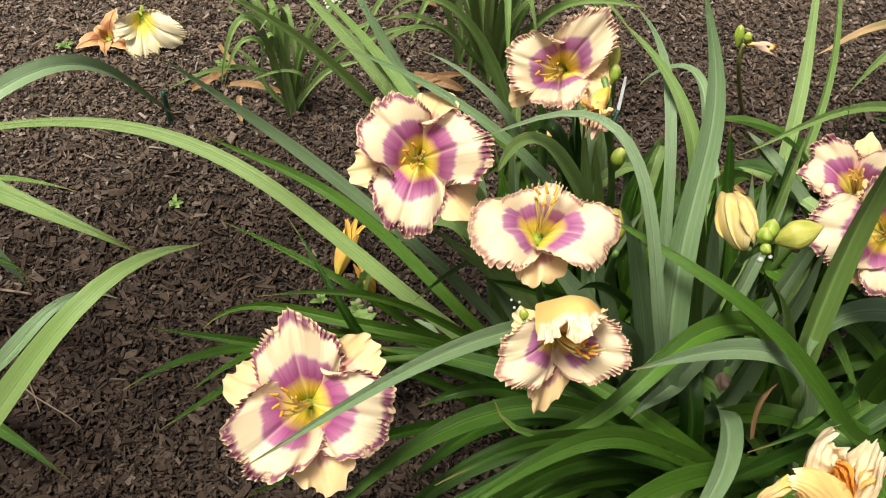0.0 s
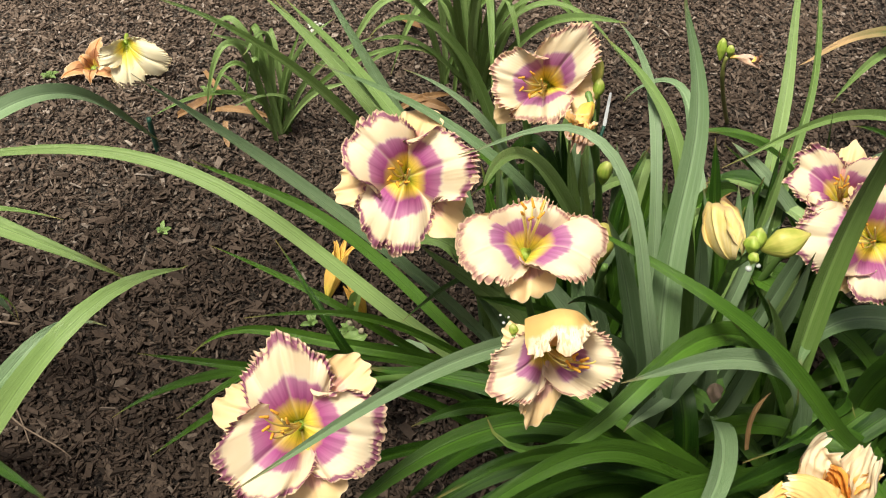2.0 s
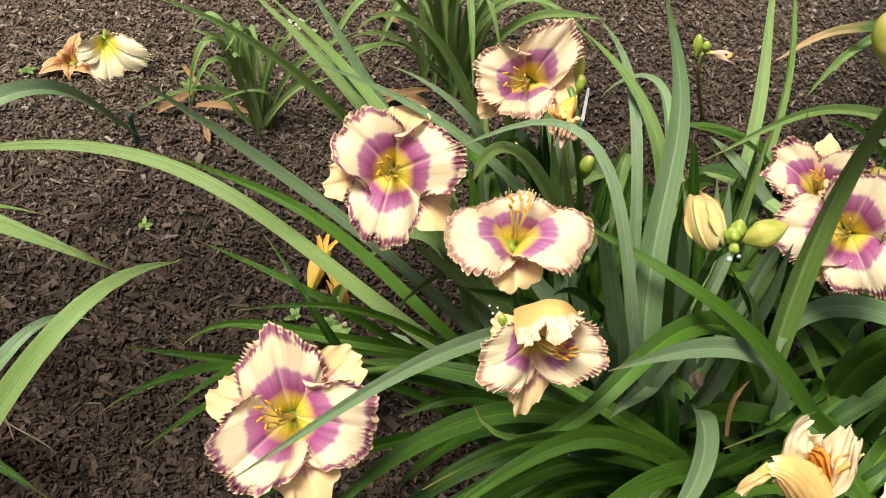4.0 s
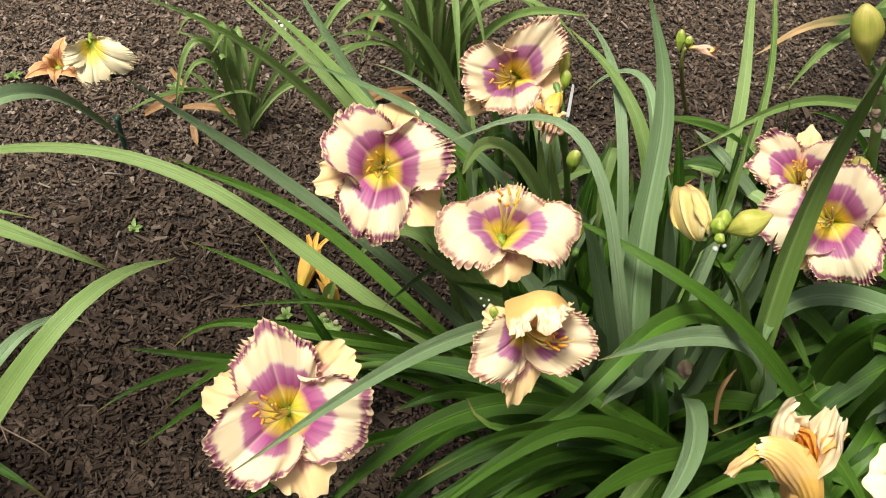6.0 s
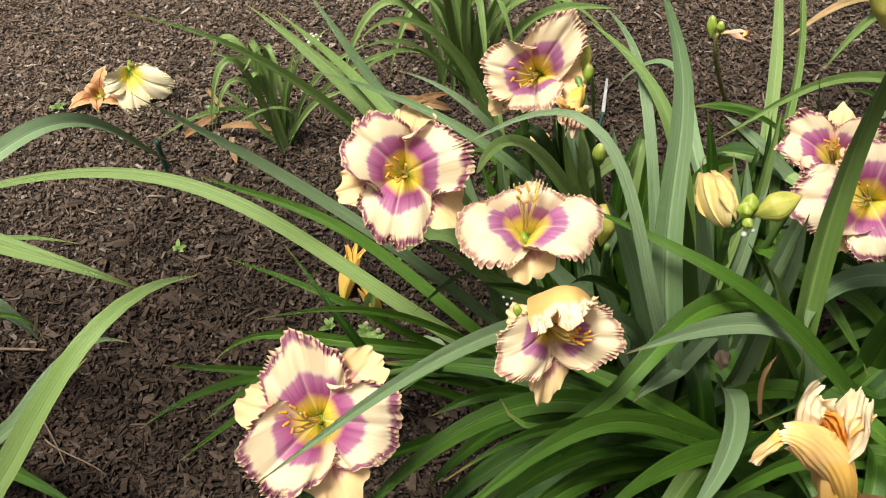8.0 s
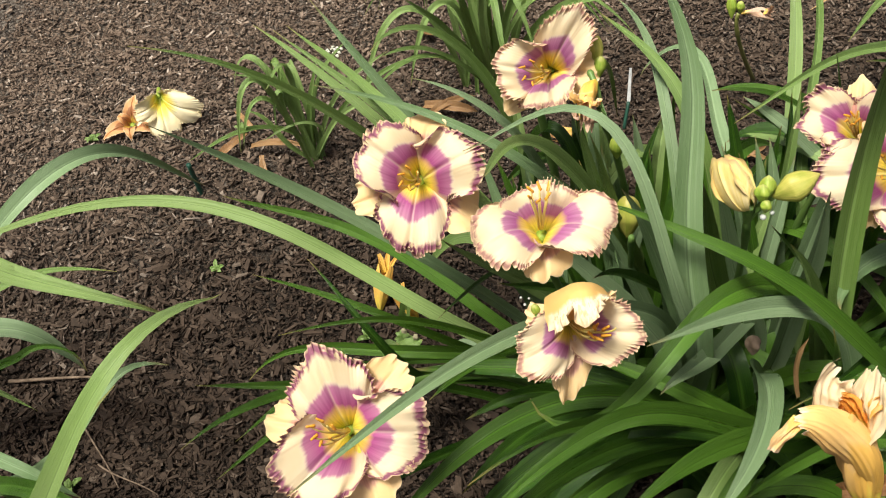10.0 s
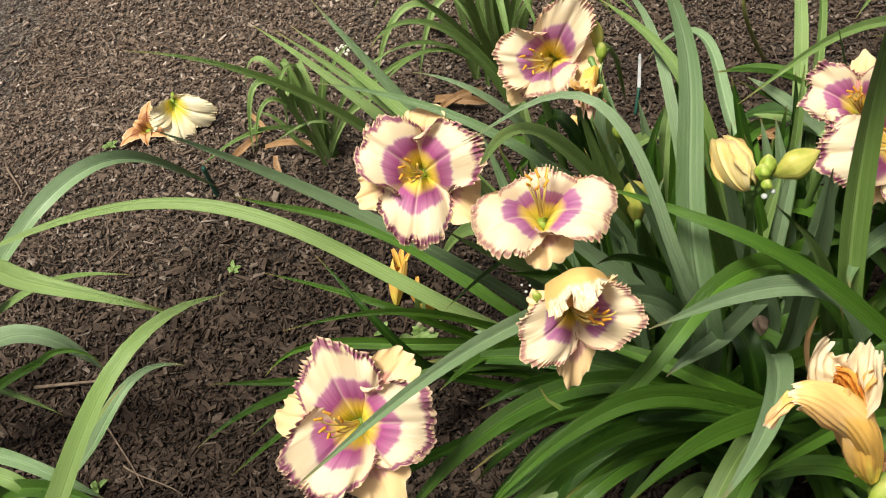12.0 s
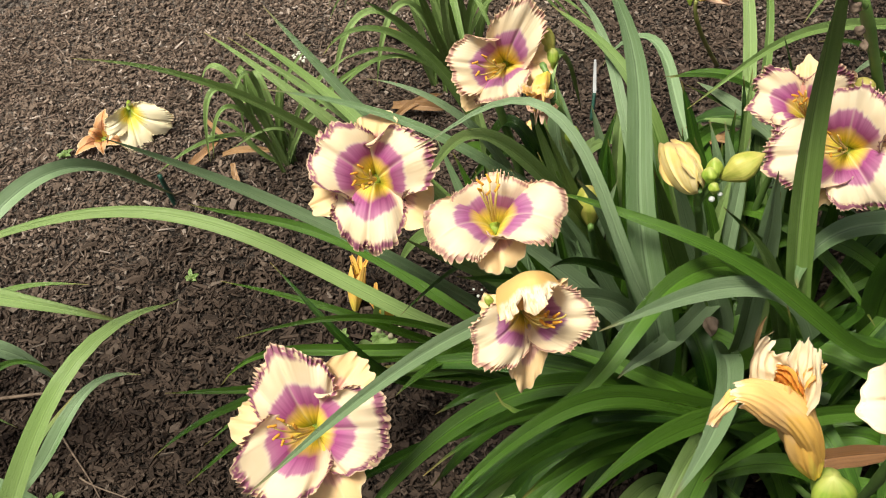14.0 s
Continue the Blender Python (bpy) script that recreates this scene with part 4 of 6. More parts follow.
leaf(main, 0.018, [(0.276, 0.928, -0.005), (0.285, 0.903, 0.1), (0.283, 1.092, 0.276), (0.215, 0.875, 0.328), (0.247, 0.802, 0.417), (0.133, 1.015, 0.641), (0.094, 0.77, 0.631), (0.089, 0.698, 0.713)], 'y', 0)
leaf(main, 0.016, [(0.271, 0.931, -0.005), (0.273, 0.935, 0.103), (0.236, 0.978, 0.2), (0.231, 0.957, 0.312), (0.205, 0.967, 0.414), (0.189, 0.959, 0.52)], 'y', 0)
leaf(main, 0.015, [(0.287, 0.931, -0.005), (0.299, 0.942, 0.103), (0.286, 0.986, 0.208), (0.227, 0.939, 0.309), (0.223, 0.947, 0.416), (0.201, 0.927, 0.52)], 'y', 0)
leaf(main, 0.014, [(0.3, 0.921, -0.005), (0.295, 0.913, 0.087), (0.363, 0.901, 0.198), (0.219, 0.996, 0.242), (0.271, 1.019, 0.345), (0.307, 1.051, 0.42)], 'g', 0)
leaf(main, 0.016, [(0.289, 0.889, -0.005), (0.298, 0.874, 0.104), (0.289, 0.874, 0.22), (0.232, 0.897, 0.314), (0.207, 0.886, 0.424), (0.154, 0.872, 0.52)], 's', 0)
leaf(main, 0.021, [(0.311, 0.869, -0.005), (0.333, 0.852, 0.104), (0.335, 0.817, 0.208), (0.274, 0.871, 0.313), (0.272, 0.847, 0.421), (0.225, 0.841, 0.52)], 's', 0)
leaf(main, 0.023, [(0.343, 0.87, -0.005), (0.352, 0.868, 0.092), (0.462, 0.819, 0.188), (0.301, 0.858, 0.282), (0.336, 0.83, 0.378), (0.314, 0.815, 0.475), (0.299, 0.792, 0.57)], 'y', 0)
leaf(main, 0.021, [(0.36, 0.87, -0.005), (0.34, 0.878, 0.071), (0.488, 0.817, 0.144), (0.421, 0.843, 0.218), (0.328, 0.871, 0.291), (0.379, 0.845, 0.367), (0.338, 0.853, 0.444), (0.328, 0.845, 0.52)], 's', 0)
leaf(main, 0.021, [(0.295, 0.868, -0.005), (0.318, 0.851, 0.1), (0.327, 0.818, 0.217), (0.205, 0.869, 0.283), (0.189, 0.85, 0.389), (0.119, 0.838, 0.47)], 's', 0)
leaf(main, 0.018, [(0.261, 0.867, -0.005), (0.279, 0.845, 0.11), (0.228, 0.807, 0.209), (0.162, 0.896, 0.305), (0.084, 0.835, 0.378), (0.023, 0.835, 0.47)], 'y', 0)
leaf(main, 0.017, [(0.235, 0.867, -0.005), (0.241, 0.865, 0.093), (0.185, 0.799, 0.17), (0.144, 0.866, 0.254), (0.11, 0.853, 0.34), (0.062, 0.86, 0.42)], 's', 0)
leaf(main, 0.017, [(0.249, 0.877, -0.005), (0.25, 0.875, 0.087), (0.226, 0.833, 0.174), (0.158, 0.872, 0.245), (0.153, 0.87, 0.338), (0.116, 0.88, 0.42)], 'g', 0)
leaf(main, 0.021, [(0.361, 0.841, -0.005), (0.352, 0.85, 0.086), (0.444, 0.745, 0.137), (0.421, 0.791, 0.231), (0.397, 0.822, 0.327), (0.443, 0.767, 0.398), (0.418, 0.782, 0.488), (0.416, 0.766, 0.57)], 's', 0)
leaf(main, 0.018, [(0.389, 0.832, -0.005), (0.4, 0.824, 0.048), (0.394, 0.83, 0.112), (0.499, 0.759, 0.132), (0.51, 0.745, 0.179), (0.424, 0.795, 0.265), (0.426, 0.779, 0.313), (0.454, 0.748, 0.352), (0.427, 0.765, 0.426), (0.404, 0.752, 0.469), (0.38, 0.745, 0.52)], 'y', 0)
leaf(main, 0.018, [(0.416, 0.824, -0.005), (0.424, 0.814, 0.049), (0.436, 0.821, 0.114), (0.6, 0.735, 0.137), (0.566, 0.722, 0.182), (0.419, 0.788, 0.269), (0.455, 0.769, 0.327), (0.473, 0.727, 0.36), (0.383, 0.75, 0.424), (0.377, 0.728, 0.472), (0.34, 0.715, 0.52)], 'g', 0)
leaf(main, 0.009, [(0.421, 0.872, -0.005), (0.43, 0.869, 0.05), (0.438, 0.873, 0.107), (0.614, 0.853, 0.143), (0.586, 0.839, 0.196), (0.421, 0.841, 0.264), (0.446, 0.83, 0.314), (0.487, 0.812, 0.361), (0.403, 0.804, 0.421), (0.395, 0.787, 0.468), (0.367, 0.771, 0.52)], 'g', 0)
leaf(main, 0.015, [(0.227, 0.876, -0.005), (0.236, 0.874, 0.11), (0.154, 0.879, 0.214), (0.086, 0.818, 0.287), (0.035, 0.74, 0.353), (0, 0.658, 0.42)], 'g', 0)
leaf(main, 0.022, [(0.461, 0.772, -0.005), (0.466, 0.699, 0.109), (0.299, 0.719, 0.212), (0.257, 0.646, 0.257), (0.211, 0.595, 0.432), (0.121, 0.508, 0.455)], 'g', 0)
leaf(main, 0.019, [(0.267, 0.82, -0.005), (0.268, 0.828, 0.087), (0.328, 0.689, 0.184), (0.157, 0.8, 0.238), (0.114, 0.71, 0.283), (0.067, 0.641, 0.326), (0.027, 0.573, 0.37)], 'g', 0)
leaf(main, 0.017, [(0.234, 0.837, -0.005), (0.235, 0.853, 0.092), (0.233, 0.744, 0.158), (0.128, 0.813, 0.234), (0.085, 0.74, 0.28), (0.028, 0.687, 0.32)], 'g', 0)
leaf(left, 0.023, [(-0.95, 0.9, -0.005), (-0.781, 1.006, 0.252), (-0.599, 1.121, 0.383), (-0.526, 1.221, 0.386), (-0.541, 1.287, 0.241), (-0.487, 1.397, 0.025)], 's', 0)
leaf(left, 0.024, [(-0.922, 0.82, -0.005), (-0.906, 0.83, 0.104), (-0.81, 0.87, 0.22), (-0.795, 0.848, 0.262), (-0.804, 0.829, 0.396), (-0.627, 0.876, 0.581), (-0.423, 0.895, 0.511), (-0.459, 0.824, 0.423), (-0.464, 0.666, 0.755), (-0.241, 0.613, 0.726), (-0.217, 0.666, 0.598)], 'y', 0)
leaf(left, 0.021, [(-0.568, 0.64, -0.005), (-0.565, 0.621, 0.124), (-0.507, 0.567, 0.164), (-0.512, 0.552, 0.204), (-0.519, 0.559, 0.472), (-0.412, 0.51, 0.611), (-0.328, 0.444, 0.371), (-0.322, 0.425, 0.489), (-0.193, 0.469, 0.992), (-0.157, 0.606, 0.668), (-0.161, 0.664, 0.63)], 'y', 0)
leaf(left, 0.025, [(-0.705, 0.684, -0.005), (-0.687, 0.672, 0.08), (-0.644, 0.629, 0.15), (-0.581, 0.588, 0.201), (-0.581, 0.613, 0.306), (-0.564, 0.601, 0.406), (-0.419, 0.487, 0.399), (-0.317, 0.454, 0.402), (-0.364, 0.516, 0.529), (-0.289, 0.488, 0.638), (-0.235, 0.566, 0.645)], 'y', 0)
leaf(left, 0.020, [(-0.793, 0.768, -0.005), (-0.746, 0.762, 0.034), (-0.759, 0.785, 0.124), (-0.653, 0.733, 0.105), (-0.537, 0.723, 0.091), (-0.583, 0.804, 0.19), (-0.569, 0.747, 0.216), (-0.434, 0.621, 0.232), (-0.455, 0.758, 0.389), (-0.425, 0.827, 0.311), (-0.365, 0.822, 0.284)], 's', 0)
leaf(left, 0.018, [(-0.747, 0.734, -0.005), (-0.722, 0.725, 0.118), (-0.61, 0.713, 0.344), (-0.469, 0.651, 0.194), (-0.414, 0.584, 0.498), (-0.282, 0.514, 0.445)], 'g', 0)
leaf(left, 0.011, [(-0.998, 0.896, -0.005), (-0.956, 0.922, 0.104), (-0.81, 1.05, 0.194), (-0.715, 1.101, 0.123), (-0.61, 0.977, 0.354), (-0.478, 1.001, 0.27)], 'y', 0)
leaf(left, 0.011, [(-0.905, 0.802, -0.005), (-0.891, 0.806, 0.053), (-0.807, 0.871, 0.107), (-0.803, 0.848, 0.106), (-0.813, 0.8, 0.19), (-0.667, 0.899, 0.301), (-0.546, 0.976, 0.204), (-0.624, 0.851, 0.141), (-0.583, 0.792, 0.437), (-0.456, 0.844, 0.377), (-0.467, 0.812, 0.299)], 'g', 0)
leaf(left, 0.024, [(-0.86, 0.86, -0.005), (-0.80, 0.93, 0.16), (-0.68, 0.90, 0.34), (-0.55, 0.89, 0.37), (-0.531, 0.885, 0.19)], 's', 0)
leaf(left, 0.010, [(-0.88, 0.92, -0.005), (-0.84, 0.96, 0.14), (-0.72, 0.90, 0.20), (-0.649, 0.881, 0.10)], 'y', 0)
leaf(left, 0.016, [(-0.78, 0.78, -0.005), (-0.74, 0.80, 0.22), (-0.61, 0.72, 0.32), (-0.53, 0.69, 0.28), (-0.494, 0.687, 0.19)], 's', 0)
leaf(left, 0.018, [(-0.74, 0.72, -0.005), (-0.71, 0.75, 0.22), (-0.60, 0.69, 0.34), (-0.565, 0.685, 0.27), (-0.551, 0.672, 0.16)], 'y', 0)
leaf(c1, 0.009, [(-0.288, 1.465, -0.005), (-0.286, 1.478, 0.053), (-0.284, 1.479, 0.084), (-0.277, 1.528, 0.183), (-0.344, 1.488, 0.19), (-0.385, 1.476, 0.22)], 'y', 0)
leaf(c1, 0.008, [(-0.285, 1.465, -0.005), (-0.285, 1.47, 0.068), (-0.314, 1.454, 0.132), (-0.389, 1.396, 0.165), (-0.403, 1.344, 0.183), (-0.44, 1.284, 0.2)], 'y', 0)
leaf(c1, 0.009, [(-0.289, 1.468, -0.005), (-0.289, 1.471, 0.038), (-0.282, 1.455, 0.05), (-0.282, 1.48, 0.119), (-0.286, 1.472, 0.16), (-0.272, 1.431, 0.131), (-0.262, 1.476, 0.215), (-0.279, 1.502, 0.318), (-0.294, 1.407, 0.232), (-0.304, 1.387, 0.25)], 'y', 0)
leaf(c1, 0.007, [(-0.28, 1.465, -0.005), (-0.281, 1.455, 0.034), (-0.179, 1.492, 0.098), (-0.315, 1.439, 0.132), (-0.3, 1.403, 0.133), (-0.336, 1.368, 0.15)], 'y', 0)
leaf(c1, 0.009, [(-0.275, 1.468, -0.005), (-0.256, 1.472, 0.058), (-0.235, 1.47, 0.113), (-0.198, 1.481, 0.181), (-0.143, 1.461, 0.209), (-0.093, 1.453, 0.25)], 'y', 0)
leaf(c1, 0.008, [(-0.271, 1.465, -0.005), (-0.247, 1.48, 0.067), (-0.205, 1.488, 0.118), (-0.132, 1.49, 0.169), (-0.079, 1.489, 0.214), (-0.007, 1.456, 0.22)], 'y', 0)
leaf(c1, 0.009, [(-0.283, 1.468, -0.005), (-0.27, 1.47, 0.059), (-0.259, 1.465, 0.117), (-0.252, 1.472, 0.19), (-0.203, 1.465, 0.236), (-0.158, 1.457, 0.28)], 'y', 0)
leaf(c1, 0.009, [(-0.285, 1.468, -0.005), (-0.275, 1.466, 0.047), (-0.275, 1.463, 0.101), (-0.257, 1.462, 0.151), (-0.235, 1.461, 0.2), (-0.219, 1.462, 0.25)], 'y', 0)
leaf(c1, 0.010, [(-0.292, 1.475, -0.005), (-0.294, 1.472, 0.047), (-0.319, 1.456, 0.095), (-0.305, 1.459, 0.149), (-0.299, 1.457, 0.2), (-0.286, 1.458, 0.25)], 'y', 0)
leaf(c1, 0.009, [(-0.278, 1.465, -0.005), (-0.259, 1.457, 0.045), (-0.229, 1.439, 0.084), (-0.213, 1.442, 0.146), (-0.165, 1.41, 0.164), (-0.13, 1.393, 0.2)], 'y', 0)
leaf(c1, 0.008, [(-0.291, 1.465, -0.005), (-0.303, 1.46, 0.029), (-0.337, 1.445, 0.053), (-0.33, 1.46, 0.096), (-0.347, 1.466, 0.134), (-0.38, 1.453, 0.15)], 'y', 0)
leaf(c2, 0.014, [(0.081, 1.597, -0.005), (0.061, 1.579, 0.072), (0.038, 1.553, 0.144), (0.011, 1.529, 0.218), (-0.019, 1.495, 0.285), (-0.051, 1.459, 0.35)], 'y', 0)
leaf(c2, 0.014, [(0.087, 1.597, -0.005), (0.086, 1.588, 0.067), (0.058, 1.573, 0.137), (0.079, 1.562, 0.209), (0.077, 1.546, 0.28), (0.087, 1.529, 0.35)], 'y', 0)
leaf(c2, 0.014, [(0.093, 1.597, -0.005), (0.104, 1.583, 0.067), (0.082, 1.569, 0.145), (0.124, 1.545, 0.209), (0.135, 1.523, 0.279), (0.143, 1.501, 0.35)], 'y', 0)
leaf(c2, 0.014, [(0.098, 1.597, -0.005), (0.131, 1.588, 0.074), (0.151, 1.584, 0.156), (0.197, 1.575, 0.247), (0.274, 1.509, 0.264), (0.326, 1.456, 0.3)], 'y', 0)
leaf(c2, 0.012, [(0.076, 1.596, -0.005), (0.047, 1.572, 0.073), (0.025, 1.528, 0.135), (-0.02, 1.504, 0.218), (-0.055, 1.444, 0.265), (-0.094, 1.376, 0.3)], 'y', 0)
leaf(c2, 0.013, [(0.081, 1.597, -0.005), (0.073, 1.585, 0.068), (0.043, 1.564, 0.135), (0.048, 1.551, 0.209), (0.042, 1.531, 0.28), (0.03, 1.51, 0.35)], 'y', 0)
leaf(c2, 0.012, [(0.087, 1.597, -0.005), (0.054, 1.564, 0.079), (0.016, 1.511, 0.146), (-0.021, 1.491, 0.251), (-0.074, 1.389, 0.263), (-0.097, 1.307, 0.3)], 'y', 0)
leaf(c2, 0.013, [(0.098, 1.597, -0.005), (0.11, 1.599, 0.059), (0.122, 1.6, 0.121), (0.14, 1.6, 0.185), (0.164, 1.597, 0.245), (0.198, 1.591, 0.3)], 'y', 0)
leaf(c2, 0.013, [(0.093, 1.597, -0.005), (0.1, 1.59, 0.056), (0.07, 1.582, 0.119), (0.129, 1.571, 0.177), (0.101, 1.562, 0.239), (0.098, 1.553, 0.3)], 'y', 0)
leaf(right, 0.017, [(0.932, 1.327, -0.005), (0.998, 1.457, 0.062), (0.881, 1.267, 0.082), (1.051, 1.54, 0.171), (1.21, 1.94, 0.239), (0.96, 1.671, 0.208), (0.773, 1.399, 0.208), (0.83, 1.581, 0.276), (0.725, 1.524, 0.287), (0.647, 1.416, 0.286), (0.59, 1.371, 0.3)], 'd', 0)
leaf(right, 0.015, [(0.982, 1.455, -0.005), (1.031, 1.592, 0.035), (0.955, 1.395, 0.058), (1.284, 2.192, 0.092), (1.233, 2.246, 0.108), (0.844, 1.473, 0.124), (0.854, 1.519, 0.158), (0.924, 1.768, 0.192), (0.704, 1.408, 0.228), (0.69, 1.393, 0.262), (0.624, 1.286, 0.3)], 'y', 0)
leaf(main, 0.014, [(0.45, 0.79, -0.005), (0.445, 0.761, 0.065), (0.434, 0.753, 0.132), (0.422, 0.77, 0.235), (0.387, 0.655, 0.27), (0.339, 0.561, 0.274), (0.286, 0.645, 0.36), (0.214, 0.687, 0.447), (0.154, 0.571, 0.444), (0.106, 0.534, 0.456), (0.037, 0.499, 0.458)], 'g', 0)


# scapes and open flowers of the main clump
F1, F2, F3, F4, F5, F6, F7 = (-0.062, 0.566, 0.535), (0.015, 0.807, 0.603), (0.134, 0.728, 0.618), (0.155, 0.606, 0.608), (0.160, 1.038, 0.524), (0.514, 0.840, 0.506), (0.483, 0.895, 0.522)
scape(main, [(0.16, 0.86, 0), (0.10, 0.80, 0.25), (0.0, 0.70, 0.45), (-0.075, 0.625, 0.455)])
bloom(main, F1, (0.10, -0.50, 0.86), [
    ("s", 46, 0.096, 0.054, 0.008, 0.008, 0.05), ("s", 168, 0.088, 0.052, 0.006, 0.010, 0.05), ("s", 290, 0.094, 0.064, 0.008, 0.006, 0.05),
    ("p", 106, 0.088, 0.078, 0.006, 0.004, 0.10, 0.0, 0.0, 0.0), ("p", 226, 0.090, 0.080, 0.018, 0.002, 0.04, 0.5, 0.3, -0.10), ("p", 354, 0.090, 0.084, 0.018, 0.004, 0.06, 0.2, 1.2, 0.18)],
    (-0.075, 0.625, 0.455), 100, lean=(-0.45, 0.05), reach=0.038, label="open cream flower with a purple eye and ruffled purple rim")
scape(main, [(0.17, 0.98, 0), (0.13, 0.96, 0.25), (0.06, 0.92, 0.45), (0.008, 0.855, 0.535)])
bloom(main, F2, (0.05, -0.66, 0.75), [
    ("s", 74, 0.080, 0.056, 0.008, 0.004, 0.05), ("s", 196, 0.080, 0.048, 0.006, 0.008, 0.05), ("s", 318, 0.086, 0.062, 0.008, 0.004, 0.05),
    ("p", 138, 0.080, 0.078, 0.010, 0.008, 0.10, 0.1, 1.0, 0.20), ("p", 258, 0.086, 0.074, 0.002, 0.008, 0.05, 0.0, 0.0, 0.0), ("p", 20, 0.078, 0.082, 0.022, 0.012, 0.12, 1.1, 1.2, 0.03)],
    (0.008, 0.855, 0.535), 200, lean=(-0.15, 0.0), reach=0.042, label="open cream flower with a purple eye and ruffled purple rim")
scape(main, [(0.22, 0.88, 0), (0.20, 0.84, 0.25), (0.15, 0.76, 0.42), (0.136, 0.742, 0.545)])
bloom(main, F3, (0.0, -0.10, 0.99), [
    ("s", 272, 0.056, 0.054, 0.004, 0.016, 0.05), ("s", 38, 0.060, 0.030, -0.006, 0.008, 0.05), ("s", 140, 0.060, 0.030, -0.006, 0.008, 0.05),
    ("p", 92, 0.035, 0.076, 0.010, -0.002, -0.10, 0.0, 0.0, 0.0), ("p", 206, 0.074, 0.074, 0.012, 0.020, 0.05, 0.9, 0.1, -0.12), ("p", 338, 0.080, 0.072, 0.014, 0.018, 0.05, 0.5, 0.7, 0.0)],
    (0.136, 0.742, 0.545), 300, petal=PETAL_PALE, ruffle=0.0032, lean=(0.02, 0.25), spread=0.30, reach=0.032, depth=0.032, label="open cream flower with a purple eye tilted to the sky")
scape(main, [(0.25, 0.84, 0), (0.24, 0.80, 0.25), (0.19, 0.70, 0.45), (0.150, 0.660, 0.560)])
bloom(main, F4, (0.10, -0.72, 0.66), [
    ("s", 262, 0.078, 0.036, 0.004, 0.006, 0.05), ("s", 160, 0.050, 0.030, 0.004, 0.010, 0.05), ("s", 30, 0.050, 0.030, 0.004, 0.010, 0.05),
    ("p", 206, 0.068, 0.056, 0.010, 0.012, 0.05, 0.0, 0.2, -0.10), ("p", 354, 0.064, 0.060, 0.014, 0.006, 0.06, 0.5, 0.3, -0.12), ("h", 92, 0.034, 0.094, 0.026, 0.0, -0.10)],
    (0.150, 0.660, 0.560), 400, petal=PETAL_PALE, ruffle=0.0029, lean=(0.5, 0.1), spread=0.2, reach=0.032, label="half closed cream flower with a folded upper petal")
scape(main, [(0.19, 1.08, 0), (0.175, 1.075, 0.2), (0.16, 1.09, 0.38), (0.140, 1.090, 0.470)], 0.0070, 0.0055)
bloom(main, F5, (-0.16, -0.76, 0.62), [
    ("s", 352, 0.070, 0.064, 0.016, 0.004, 0.05), ("s", 214, 0.082, 0.040, 0.006, 0.010, 0.05), ("s", 85, 0.060, 0.036, 0.004, 0.006, 0.05),
    ("p", 164, 0.074, 0.076, 0.014, 0.006, 0.08, 1.0, 0.2, -0.15), ("p", 50, 0.100, 0.066, 0.016, -0.004, 0.10, 0.7, 0.2, 0.0), ("p", 272, 0.050, 0.082, 0.020, -0.002, 0.12, 0.2, 1.0, 0.15)],
    (0.140, 1.090, 0.470), 500, petal=PETAL_PALE, ruffle=0.0042, lean=(-0.2, 0.05), label="open cream flower with a purple eye on a thick stem")
scape(main, [(0.46, 0.95, 0), (0.48, 0.94, 0.2), (0.51, 0.91, 0.35), (0.530, 0.890, 0.430)])
bloom(main, F6, (-0.30, -0.60, 0.74), [
    ("s", 232, 0.080, 0.050, 0.002, 0.010, 0.05), ("s", 5, 0.080, 0.050, 0.004, 0.008, 0.05), ("s", 110, 0.070, 0.044, 0.004, 0.006, 0.05),
    ("p", 70, 0.080, 0.084, 0.014, 0.006, 0.08, 1.0, 0.2, -0.16), ("p", 292, 0.086, 0.082, 0.004, 0.010, 0.06, 0.1, 0.1, 0.0), ("p", 180, 0.094, 0.088, 0.016, 0.004, 0.12, 0.8, 0.9, 0.12)],
    (0.530, 0.890, 0.430), 600, lean=(-0.35, 0.1), label="open cream flower with a purple eye half behind a leaf")
scape(main, [(0.44, 0.98, 0), (0.45, 0.95, 0.2), (0.46, 0.91, 0.40), (0.483, 0.912, 0.466)])
bloom(main, F7, (-0.35, -0.35, 0.86), [
    ("s", 78, 0.066, 0.044, 0.010, 0.0, 0.05), ("s", 240, 0.040, 0.034, 0.000, 0.010, 0.05), ("s", 330, 0.050, 0.040, 0.000, 0.010, 0.05),
    ("p", 150, 0.072, 0.066, 0.016, 0.008, 0.08), ("p", 218, 0.046, 0.052, 0.012, 0.012, 0.08), ("p", 20, 0.06, 0.06, 0.010, 0.010, 0.08)],
    (0.483, 0.912, 0.466), 700, lean=(0.0, 0.1), reach=0.024, label="smaller cream flower with a purple eye behind its neighbour")


# ---- buds and spent flowers of the main clump ----
def bud(owner, base, tip, r, mat, label="", **k):
    return part("bud", bud_mesh(base, tip, r, mat, **k), owner, label)


def drop(owner, at, r):
    g = bmesh.new()
    bmesh.ops.create_icosphere(g, subdivisions=2, radius=r)
    for q in g.verts:
        q.co.z *= 0.85
        q.co += Vector(at)
    me = bpy.data.meshes.new("sap_drop")
    g.to_mesh(me)
    g.free()
    me.materials.append(SAP)
    me.polygons.foreach_set("use_smooth", [True] * len(me.polygons))
    return part("sap_drop", me, owner)


